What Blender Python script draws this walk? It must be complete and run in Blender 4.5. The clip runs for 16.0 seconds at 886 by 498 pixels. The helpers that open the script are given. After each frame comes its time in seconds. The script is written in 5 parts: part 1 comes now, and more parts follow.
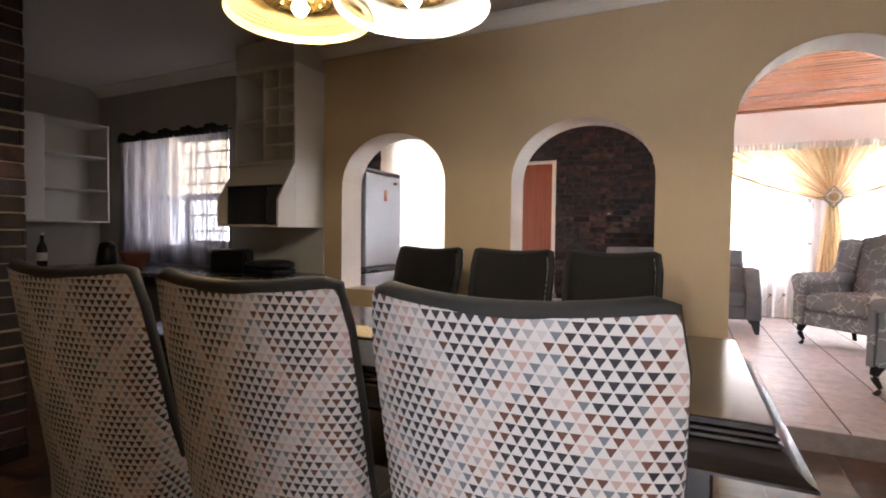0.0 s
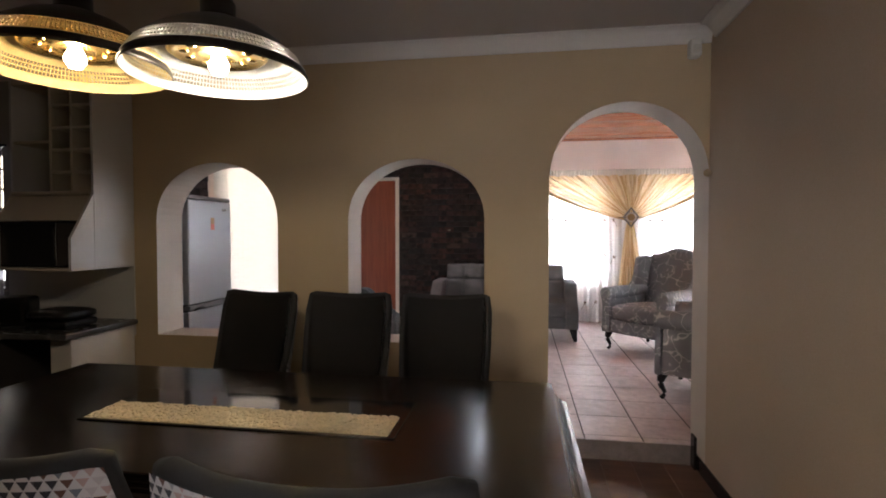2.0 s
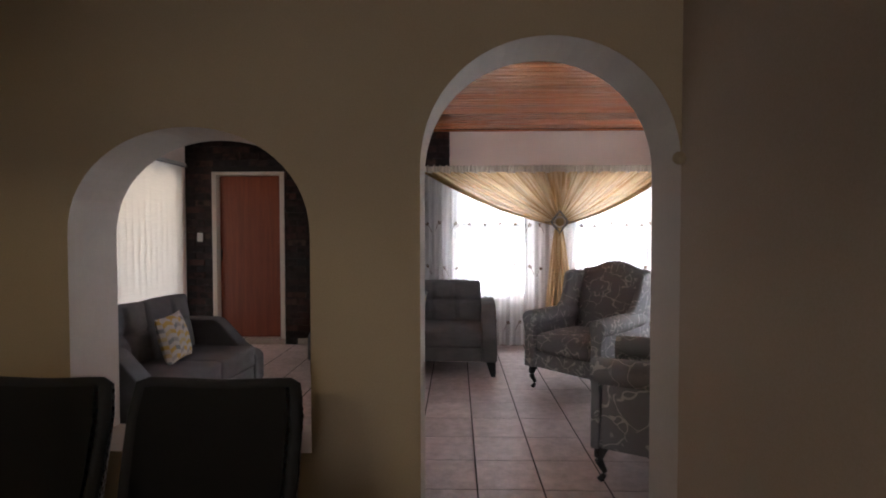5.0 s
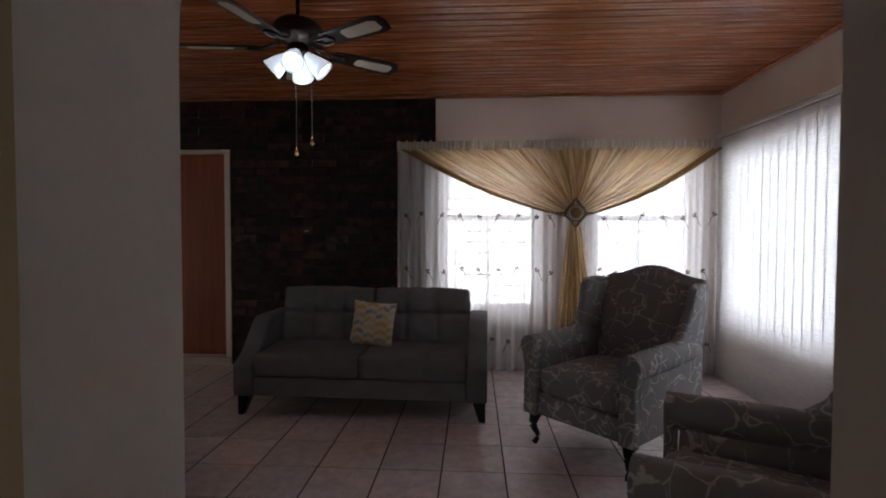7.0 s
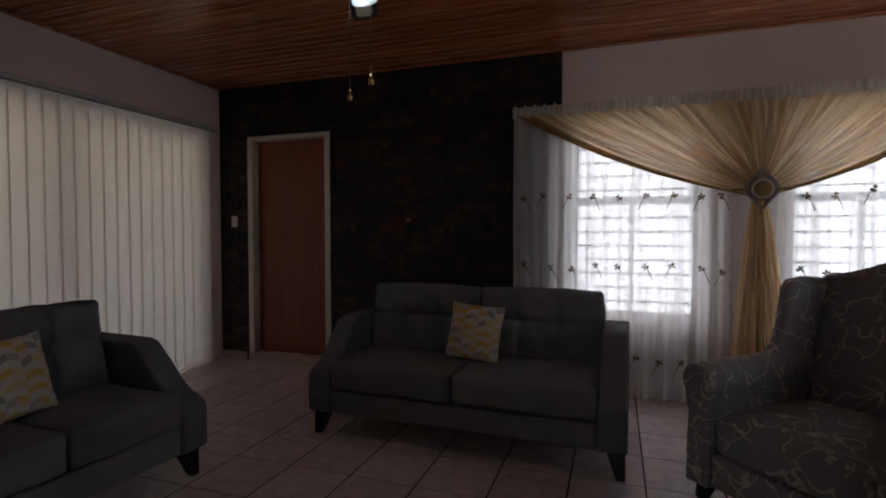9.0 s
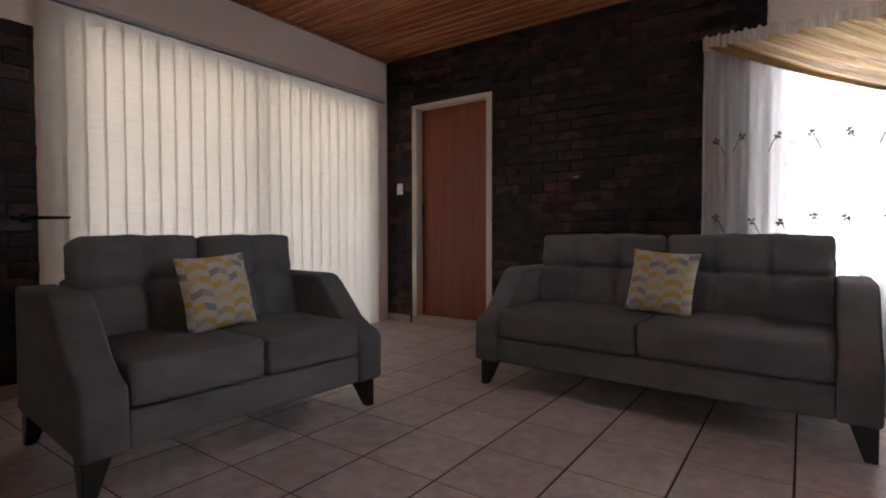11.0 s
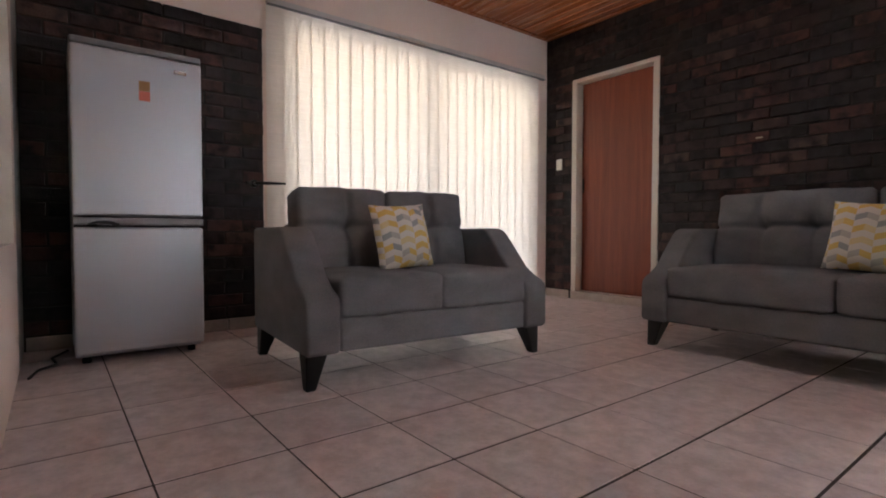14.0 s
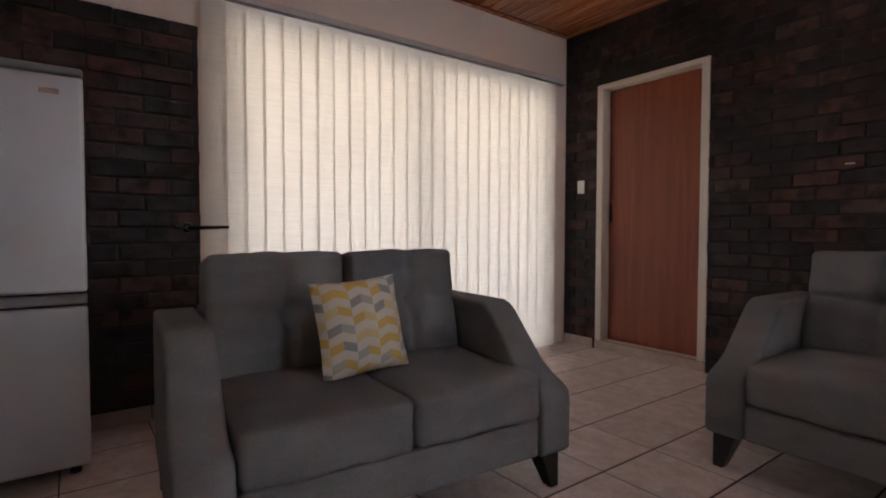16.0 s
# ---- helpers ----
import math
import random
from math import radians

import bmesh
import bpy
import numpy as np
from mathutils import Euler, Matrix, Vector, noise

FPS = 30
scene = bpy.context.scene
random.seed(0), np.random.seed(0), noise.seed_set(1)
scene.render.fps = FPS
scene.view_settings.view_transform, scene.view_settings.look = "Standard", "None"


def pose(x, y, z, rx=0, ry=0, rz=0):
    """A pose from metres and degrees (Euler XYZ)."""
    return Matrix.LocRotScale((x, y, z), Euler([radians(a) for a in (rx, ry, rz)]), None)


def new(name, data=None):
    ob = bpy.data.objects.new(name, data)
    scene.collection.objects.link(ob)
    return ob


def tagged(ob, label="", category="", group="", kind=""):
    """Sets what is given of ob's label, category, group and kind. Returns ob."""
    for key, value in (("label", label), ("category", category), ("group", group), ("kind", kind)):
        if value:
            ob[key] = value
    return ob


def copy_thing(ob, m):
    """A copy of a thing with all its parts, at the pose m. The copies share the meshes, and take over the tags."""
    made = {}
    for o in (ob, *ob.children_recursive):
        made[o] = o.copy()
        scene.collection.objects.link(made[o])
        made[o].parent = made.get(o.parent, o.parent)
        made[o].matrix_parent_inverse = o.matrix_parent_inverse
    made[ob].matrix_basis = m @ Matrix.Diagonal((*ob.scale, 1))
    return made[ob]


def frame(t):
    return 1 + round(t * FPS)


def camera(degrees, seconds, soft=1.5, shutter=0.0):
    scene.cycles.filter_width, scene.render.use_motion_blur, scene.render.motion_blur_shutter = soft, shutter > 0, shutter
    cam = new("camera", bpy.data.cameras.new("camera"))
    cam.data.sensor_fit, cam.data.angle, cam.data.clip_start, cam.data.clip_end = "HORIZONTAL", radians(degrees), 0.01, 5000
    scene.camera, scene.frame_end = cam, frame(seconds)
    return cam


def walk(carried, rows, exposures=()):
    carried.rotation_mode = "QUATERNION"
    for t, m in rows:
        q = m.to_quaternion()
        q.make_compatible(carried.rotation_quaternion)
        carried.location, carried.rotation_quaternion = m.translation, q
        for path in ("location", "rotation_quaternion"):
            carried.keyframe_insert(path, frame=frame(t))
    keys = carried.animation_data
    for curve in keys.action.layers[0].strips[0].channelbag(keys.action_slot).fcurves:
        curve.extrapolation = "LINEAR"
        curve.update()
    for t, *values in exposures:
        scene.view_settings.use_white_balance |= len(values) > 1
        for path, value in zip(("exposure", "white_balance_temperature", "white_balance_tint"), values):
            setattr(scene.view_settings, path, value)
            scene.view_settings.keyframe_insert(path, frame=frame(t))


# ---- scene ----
cam = camera(82.4, 16.0, soft=1.9)
METRES, EYE, TILT, LEAN, TURN = 5.76, 1.037, 0.0, 0.0, 25.7
ROWS = [
    (0.0, 0.0, 0.0, 0.0, 0.02, -1.76, -0.69),
    (0.5, 0.0039, -0.0016, 0.0133, -6.61, -1.67, -0.52),
    (1.0, 0.0062, -0.0046, 0.0256, -11.53, -1.62, -0.31),
    (1.5, 0.0071, -0.004, 0.035, -15.1, -1.59, -0.19),
    (2.0, 0.0139, 0.0074, 0.0433, -16.9, -1.64, 0.0),
    (2.5, 0.026, 0.0291, 0.0544, -18.72, -1.63, -0.05),
    (3.0, 0.0428, 0.0576, 0.0584, -22.34, -1.69, -0.01),
    (3.5, 0.0627, 0.0874, 0.0612, -24.6, -1.64, 0.0),
    (4.0, 0.0891, 0.116, 0.0594, -24.71, -1.57, 0.04),
    (6.5, 0.2743, 0.3376, 0.0595, -22.69, -1.89, -0.05),
    (7.0, 0.3048, 0.3797, 0.0542, -22.19, -1.94, -0.16),
    (7.5, 0.3316, 0.4151, 0.0504, -20.1, -1.81, -0.07),
    (8.0, 0.351, 0.4501, 0.0471, -16.12, -1.84, 0.0),
    (8.5, 0.3649, 0.4829, 0.0421, -11.45, -1.78, 0.01),
    (9.0, 0.3778, 0.5185, 0.0356, -6.79, -1.85, 0.02),
    (9.5, 0.3777, 0.5451, 0.0239, -2.24, -1.84, 0.05),
    (12.0, 0.345, 0.5373, -0.0509, 16.48, -1.71, 0.04),
    (12.5, 0.344, 0.5288, -0.0587, 19.67, -1.72, -0.02),
    (13.0, 0.3441, 0.5212, -0.0638, 23.01, -1.75, -0.03),
    (13.5, 0.3455, 0.5154, -0.0676, 25.73, -1.77, -0.02),
    (14.0, 0.3481, 0.5193, -0.0668, 26.66, -1.8, -0.06),
    (14.5, 0.3473, 0.544, -0.053, 26.68, -1.82, -0.1),
    (15.0, 0.3406, 0.5788, -0.0413, 26.49, -1.91, -0.14),
    (15.5, 0.3291, 0.6111, -0.0206, 26.57, -1.92, -0.18),
    (16.0, 0.3027, 0.6599, -0.0112, 28.21, -1.99, -0.08),
]
EXPOSURES = [(t, stops, 6190 if t < 10 else 6280, 16) for t, stops in ((0, 1.45), (0.5, 1.2), (1, 0.82), (1.5, 0.62), (2.5, 0.22), (3.5, -0.16), (4.2, -0.36), (6.3, -1.02), (7, -1.56), (8, -2.17), (9, -2.2), (9.7, -1.7), (11.8, -0.22), (12.5, -0.02), (14, 0.2), (15, 0.08), (16, -0.24))]
walk(cam, [(t, pose(0, 0, EYE, TILT, LEAN, TURN) @ pose(METRES * x, METRES * y, METRES * z, 90 + pitch, roll, yaw)) for t, x, y, z, yaw, pitch, roll in ROWS], EXPOSURES)

# ---- plan, in metres ----
FD = -0.125            # dining floor
CD, CL = 2.455, 2.66    # ceilings of dining room and lounge
XW, XE, YN = -3.06, 2.96, 7.70   # lounge walls
YA, YB = 3.17, 3.43    # arch wall, dining face and lounge face
XR = 1.112             # right-hand wall of the dining room
YT = 3.33              # front of the step
XK, YS = -5.45, -2.0   # kitchen's outer wall, wall behind the dining room

# ---- world and light ----
world = bpy.data.worlds.new("sky")
scene.world = world
world.use_nodes = True
sky = world.node_tree.nodes.new("ShaderNodeTexSky")
sky.sky_type, sky.sun_disc = "NISHITA", False
sky.sun_elevation, sky.sun_rotation = radians(50), radians(300)
world.node_tree.nodes["Background"].inputs[1].default_value = 0.1
world.node_tree.links.new(sky.outputs[0], world.node_tree.nodes["Background"].inputs[0])

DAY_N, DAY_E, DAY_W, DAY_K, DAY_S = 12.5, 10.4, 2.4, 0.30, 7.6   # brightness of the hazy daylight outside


def point_lamp(name, place, watts, colour, size):
    data = bpy.data.lights.new(name, "POINT")
    data.energy, data.color, data.shadow_soft_size = watts, colour, size
    ob = new(name, data)
    ob.location = place
    return ob


# ---- materials ----
def shader(name):
    m = bpy.data.materials.new(name)
    m.use_nodes = True
    return m, m.node_tree, m.node_tree.nodes["Principled BSDF"]


def node(tree, kind, inputs=None, **props):
    n = tree.nodes.new("ShaderNode" + kind)
    for key, value in props.items():
        if key == "operation":
            n.operation = value
        elif key == "blend":
            n.data_type, n.blend_type = "RGBA", value
        elif key == "interp":
            n.color_ramp.interpolation = value
    for key, value in (inputs or {}).items():
        if isinstance(value, bpy.types.NodeSocket):
            tree.links.new(value, n.inputs[key])
        else:
            n.inputs[key].default_value = value
    return n


def maths(tree, op, a, b=0.0):
    return node(tree, "Math", {0: a, 1: b}, operation=op).outputs[0]


def mixed(tree, fac, a, b, blend="MIX"):
    n = node(tree, "Mix", None, blend=blend)
    for index, value in ((0, fac), (6, a), (7, b)):
        if isinstance(value, bpy.types.NodeSocket):
            tree.links.new(value, n.inputs[index])
        else:
            n.inputs[index].default_value = value
    return n.outputs[2]


def rgb(c, k=1.0):
    return (c[0] * k, c[1] * k, c[2] * k, 1)


def coords(tree, uv=False, spread=True):
    tc = node(tree, "TexCoord")
    if uv:
        return tc.outputs["UV"]
    if not spread:
        return tc.outputs["Object"]
    info = node(tree, "ObjectInfo")
    shift = maths(tree, "MULTIPLY", info.outputs["Random"], 37.0)
    return node(tree, "VectorMath", {0: tc.outputs["Object"], 1: shift}, operation="ADD").outputs[0]


def surface(name, colour, rough=0.6, metal=0.0, fine=120.0, coarse=3.0, vary=0.12, bump=0.1, stretch=(1, 1, 1), random=0.0, tint=None, spec=0.5, rvary=0.1):
    """Grain at two scales, bump and uneven gloss; random: lightness from piece to piece."""
    m, tree, bsdf = shader(name)
    where = node(tree, "Mapping", {0: coords(tree), 3: stretch}).outputs[0]
    big = node(tree, "TexNoise", {"Vector": where, "Scale": coarse, "Detail": 4.0}).outputs[0]
    small = node(tree, "TexNoise", {"Vector": where, "Scale": fine, "Detail": 3.0}).outputs[0]
    both = maths(tree, "ADD", maths(tree, "MULTIPLY", big, 0.6), maths(tree, "MULTIPLY", small, 0.4))
    ramp = node(tree, "MapRange", {0: both, 1: 0.3, 2: 0.7, 3: 0.0, 4: 1.0}).outputs[0]
    col = mixed(tree, ramp, rgb(colour, 1 - vary), rgb(tint or colour, 1 + vary))
    if random:
        info = node(tree, "ObjectInfo")
        k = node(tree, "MapRange", {0: info.outputs["Random"], 3: 1 - random, 4: 1 + random}).outputs[0]
        col = node(tree, "VectorMath", {0: col, 3: k}, operation="SCALE").outputs[0]
    tree.links.new(col, bsdf.inputs["Base Color"])
    tree.links.new(node(tree, "MapRange", {0: big, 3: rough - rvary, 4: rough + rvary}).outputs[0], bsdf.inputs["Roughness"])
    bsdf.inputs["Metallic"].default_value = metal
    bsdf.inputs["Specular IOR Level"].default_value = spec
    if bump:
        b = node(tree, "Bump", {"Strength": bump, "Distance": 0.004, "Height": both})
        tree.links.new(b.outputs[0], bsdf.inputs["Normal"])
    return m


def glow(name, colour, strength):
    m, tree, bsdf = shader(name)
    bsdf.inputs["Base Color"].default_value = rgb(colour)
    bsdf.inputs["Emission Color"].default_value = rgb(colour)
    bsdf.inputs["Emission Strength"].default_value = strength
    return m


def cloth(name, colour, through_light, see_through, weave=(400, 400, 60), thick=0.3, streaks=0.0, along=None, deep=None):
    """Thin fabric: part of the light passes scattered, part straight through the weave; along: painted fold shade
    spaced by the cloth's own u, deep: the shade's darker colour.
    """
    m = bpy.data.materials.new(name)
    m.use_nodes = True
    tree = m.node_tree
    tree.nodes.remove(tree.nodes["Principled BSDF"])
    where = node(tree, "Mapping", {0: coords(tree), 3: weave}).outputs[0]
    n = node(tree, "TexNoise", {"Vector": where, "Scale": 1.0, "Detail": 3.0}).outputs[0]
    col = mixed(tree, node(tree, "MapRange", {0: n, 1: 0.3, 2: 0.7}).outputs[0], rgb(colour, 1 - thick), rgb(colour))
    # shade between folds, painted into the colour as darker streaks
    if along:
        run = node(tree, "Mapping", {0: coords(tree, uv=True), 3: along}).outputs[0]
        fold_shade = node(tree, "TexNoise", {"Vector": run, "Scale": 1.0, "Detail": 5.0, "Roughness": 0.65}).outputs[0]
        col = mixed(tree, node(tree, "MapRange", {0: fold_shade, 1: 0.42, 2: 0.60}).outputs[0], col, rgb(deep))
    diff = node(tree, "BsdfDiffuse", {"Color": col}).outputs[0]
    tran = node(tree, "BsdfTranslucent", {"Color": col}).outputs[0]
    body = node(tree, "MixShader", {0: through_light, 1: diff, 2: tran}).outputs[0]
    if see_through:
        clear = node(tree, "BsdfTransparent").outputs[0]
        part_clear = node(tree, "MapRange", {0: n, 1: 0.3, 2: 0.7, 3: see_through + 0.12, 4: see_through - 0.12}).outputs[0]
        if streaks:
            hang = run if along else node(tree, "Mapping", {0: coords(tree), 3: (26, 26, 0.7)}).outputs[0]
            s = node(tree, "TexNoise", {"Vector": hang, "Scale": 1.0, "Detail": 4.0, "Roughness": 0.62}).outputs[0]
            part_clear = maths(tree, "MULTIPLY", part_clear, node(tree, "MapRange", {0: s, 1: 0.40, 2: 0.60, 3: 1 - streaks, 4: 1.0}).outputs[0])
        body = node(tree, "MixShader", {0: part_clear, 1: body, 2: clear}).outputs[0]
    tree.links.new(body, tree.nodes["Material Output"].inputs[0])
    return m


def triangle_print():
    """Rows of small triangles on pale cloth, darker along crossing diagonals."""
    m, tree, bsdf = shader("triangle_print_fabric")
    xyz = node(tree, "SeparateXYZ", {0: coords(tree, uv=True)})
    v = maths(tree, "DIVIDE", xyz.outputs[1], 0.0165)
    row = maths(tree, "FLOOR", v)
    half = maths(tree, "MULTIPLY", maths(tree, "MODULO", row, 2.0), 0.5)
    u = maths(tree, "ADD", maths(tree, "DIVIDE", xyz.outputs[0], 0.0180), half)
    cell = maths(tree, "FLOOR", u)
    fu, fv = maths(tree, "FRACT", u), maths(tree, "FRACT", v)
    across = maths(tree, "MULTIPLY", maths(tree, "ABSOLUTE", maths(tree, "SUBTRACT", fu, 0.5)), 2.0)
    inside = maths(tree, "LESS_THAN", across, maths(tree, "SUBTRACT", fv, 0.1))
    ident = node(tree, "CombineXYZ", {0: cell, 1: row}).outputs[0]
    rnd = node(tree, "TexWhiteNoise", {0: ident}).outputs[0]
    # broad diamonds in which the triangles are dark
    d1 = maths(tree, "PINGPONG", maths(tree, "ADD", cell, maths(tree, "MULTIPLY", row, 0.5)), 5.0)
    d2 = maths(tree, "PINGPONG", maths(tree, "SUBTRACT", cell, maths(tree, "MULTIPLY", row, 0.5)), 6.0)
    dark = maths(tree, "DIVIDE", maths(tree, "MINIMUM", d1, d2), 4.0)
    pick = maths(tree, "ADD", maths(tree, "MULTIPLY", rnd, 0.40), maths(tree, "MULTIPLY", dark, 1.0))
    ramp = node(tree, "ValToRGB", {0: pick}, interp="CONSTANT")
    stops = ((0.0, (0.50, 0.47, 0.475)), (0.16, (0.47, 0.33, 0.30)), (0.29, (0.33, 0.33, 0.35)), (0.40, (0.15, 0.17, 0.21)), (0.52, (0.12, 0.045, 0.026)), (0.74, (0.018, 0.018, 0.028)))
    el = ramp.color_ramp.elements
    while len(el) < len(stops):
        el.new(0.5)
    for e, (p, c) in zip(el, stops):
        e.position, e.color = p, rgb(c)
    col = mixed(tree, inside, rgb((0.60, 0.585, 0.58)), ramp.outputs[0])
    fine = node(tree, "TexNoise", {"Vector": coords(tree, uv=True), "Scale": 900.0}).outputs[0]
    col = mixed(tree, 0.18, col, fine, "MULTIPLY")
    tree.links.new(col, bsdf.inputs["Base Color"])
    bsdf.inputs["Roughness"].default_value = 0.55
    b = node(tree, "Bump", {"Strength": 0.25, "Distance": 0.001, "Height": fine})
    tree.links.new(b.outputs[0], bsdf.inputs["Normal"])
    return m


def chevron_print():
    """Zigzag bands of yellow, white and grey."""
    m, tree, bsdf = shader("chevron_fabric")
    xyz = node(tree, "SeparateXYZ", {0: coords(tree, spread=False)})
    x = maths(tree, "DIVIDE", maths(tree, "ADD", xyz.outputs[0], 1.0), 0.045)
    zig = maths(tree, "MULTIPLY", maths(tree, "PINGPONG", x, 1.0), 0.55)
    col_id = maths(tree, "FLOOR", maths(tree, "DIVIDE", maths(tree, "ADD", x, 1.0), 2.0))
    shift = maths(tree, "MULTIPLY", maths(tree, "MODULO", col_id, 2.0), 1.0)
    v = maths(tree, "ADD", maths(tree, "ADD", maths(tree, "DIVIDE", maths(tree, "ADD", xyz.outputs[2], 1.0), 0.030), zig), shift)
    band = maths(tree, "FLOOR", v)
    ident = node(tree, "CombineXYZ", {0: maths(tree, "FLOOR", x), 1: band}).outputs[0]
    rnd = node(tree, "TexWhiteNoise", {0: ident}).outputs[0]
    even = maths(tree, "MODULO", band, 2.0)
    ramp = node(tree, "ValToRGB", {0: rnd}, interp="CONSTANT")
    stops = ((0.0, (0.62, 0.43, 0.13)), (0.38, (0.62, 0.51, 0.27)), (0.62, (0.30, 0.31, 0.30)), (0.85, (0.42, 0.40, 0.36)))
    el = ramp.color_ramp.elements
    while len(el) < len(stops):
        el.new(0.5)
    for e, (p, c) in zip(el, stops):
        e.position, e.color = p, rgb(c)
    col = mixed(tree, even, rgb((0.62, 0.58, 0.51)), ramp.outputs[0])
    tree.links.new(col, bsdf.inputs["Base Color"])
    bsdf.inputs["Roughness"].default_value = 0.9
    w = node(tree, "TexNoise", {"Vector": coords(tree), "Scale": 700.0}).outputs[0]
    tree.links.new(node(tree, "Bump", {"Strength": 0.3, "Distance": 0.001, "Height": w}).outputs[0], bsdf.inputs["Normal"])
    return m


def squiggle_print():
    """Grey upholstery with loose pale loops."""
    m, tree, bsdf = shader("squiggle_upholstery")
    where = coords(tree)
    warp = node(tree, "TexNoise", {"Vector": where, "Scale": 7.0, "Detail": 1.0}).outputs[1]
    moved = node(tree, "VectorMath", {0: where, 1: node(tree, "VectorMath", {0: warp, 3: 0.30}, operation="SCALE").outputs[0]}, operation="ADD").outputs[0]
    vor = node(tree, "TexVoronoi", {"Vector": moved, "Scale": 6.2})
    vor.feature = "DISTANCE_TO_EDGE"
    line = node(tree, "MapRange", {0: vor.outputs[0], 1: 0.016, 2: 0.034, 3: 0.85, 4: 0.0}).outputs[0]
    moved2 = node(tree, "VectorMath", {0: moved, 1: (3.3, 1.7, 5.1)}, operation="ADD").outputs[0]
    vor2 = node(tree, "TexVoronoi", {"Vector": moved2, "Scale": 4.6})
    vor2.feature = "DISTANCE_TO_EDGE"
    line2 = node(tree, "MapRange", {0: vor2.outputs[0], 1: 0.011, 2: 0.024, 3: 0.8, 4: 0.0}).outputs[0]
    broken = node(tree, "TexNoise", {"Vector": where, "Scale": 9.0}).outputs[0]
    on = node(tree, "MapRange", {0: broken, 1: 0.44, 2: 0.5}).outputs[0]
    lines = maths(tree, "MAXIMUM", maths(tree, "MULTIPLY", line, on), maths(tree, "MULTIPLY", line2, maths(tree, "SUBTRACT", 1.0, on)))
    fine = node(tree, "TexNoise", {"Vector": where, "Scale": 500.0, "Detail": 2.0}).outputs[0]
    base = mixed(tree, fine, rgb((0.19, 0.19, 0.195)), rgb((0.285, 0.282, 0.285)))
    tree.links.new(mixed(tree, lines, base, rgb((0.60, 0.58, 0.54))), bsdf.inputs["Base Color"])
    bsdf.inputs["Roughness"].default_value = 0.85
    tree.links.new(node(tree, "Bump", {"Strength": 0.25, "Distance": 0.001, "Height": fine}).outputs[0], bsdf.inputs["Normal"])
    return m


def brick_material():
    m, tree, bsdf = shader("dark_face_brick")
    info = node(tree, "ObjectInfo")
    geo = node(tree, "NewGeometry")
    r = maths(tree, "FRACT", maths(tree, "ADD", info.outputs["Random"], geo.outputs["Random Per Island"]))
    ramp = node(tree, "ValToRGB", {0: r})
    stops = ((0.0, (0.006, 0.0036, 0.0033)), (0.40, (0.015, 0.0050, 0.0040)), (0.72, (0.034, 0.0090, 0.0058)), (0.92, (0.068, 0.018, 0.011)), (1.0, (0.062, 0.032, 0.025)))
    el = ramp.color_ramp.elements
    while len(el) < len(stops):
        el.new(0.5)
    for e, (p, c) in zip(el, stops):
        e.position, e.color = p, rgb(c)
    where = coords(tree)
    big = node(tree, "TexNoise", {"Vector": where, "Scale": 11.0, "Detail": 5.0}).outputs[0]
    fine = node(tree, "TexNoise", {"Vector": where, "Scale": 90.0, "Detail": 4.0}).outputs[0]
    col = mixed(tree, node(tree, "MapRange", {0: big, 1: 0.45, 2: 0.7}).outputs[0], ramp.outputs[0], rgb((0.011, 0.008, 0.008)))
    tree.links.new(mixed(tree, 0.35, col, fine, "OVERLAY"), bsdf.inputs["Base Color"])
    tree.links.new(node(tree, "MapRange", {0: big, 1: 0.35, 2: 0.65, 3: 0.48, 4: 0.85}).outputs[0], bsdf.inputs["Roughness"])
    h = maths(tree, "ADD", big, maths(tree, "MULTIPLY", fine, 0.5))
    tree.links.new(node(tree, "Bump", {"Strength": 0.8, "Distance": 0.006, "Height": h}).outputs[0], bsdf.inputs["Normal"])
    return m


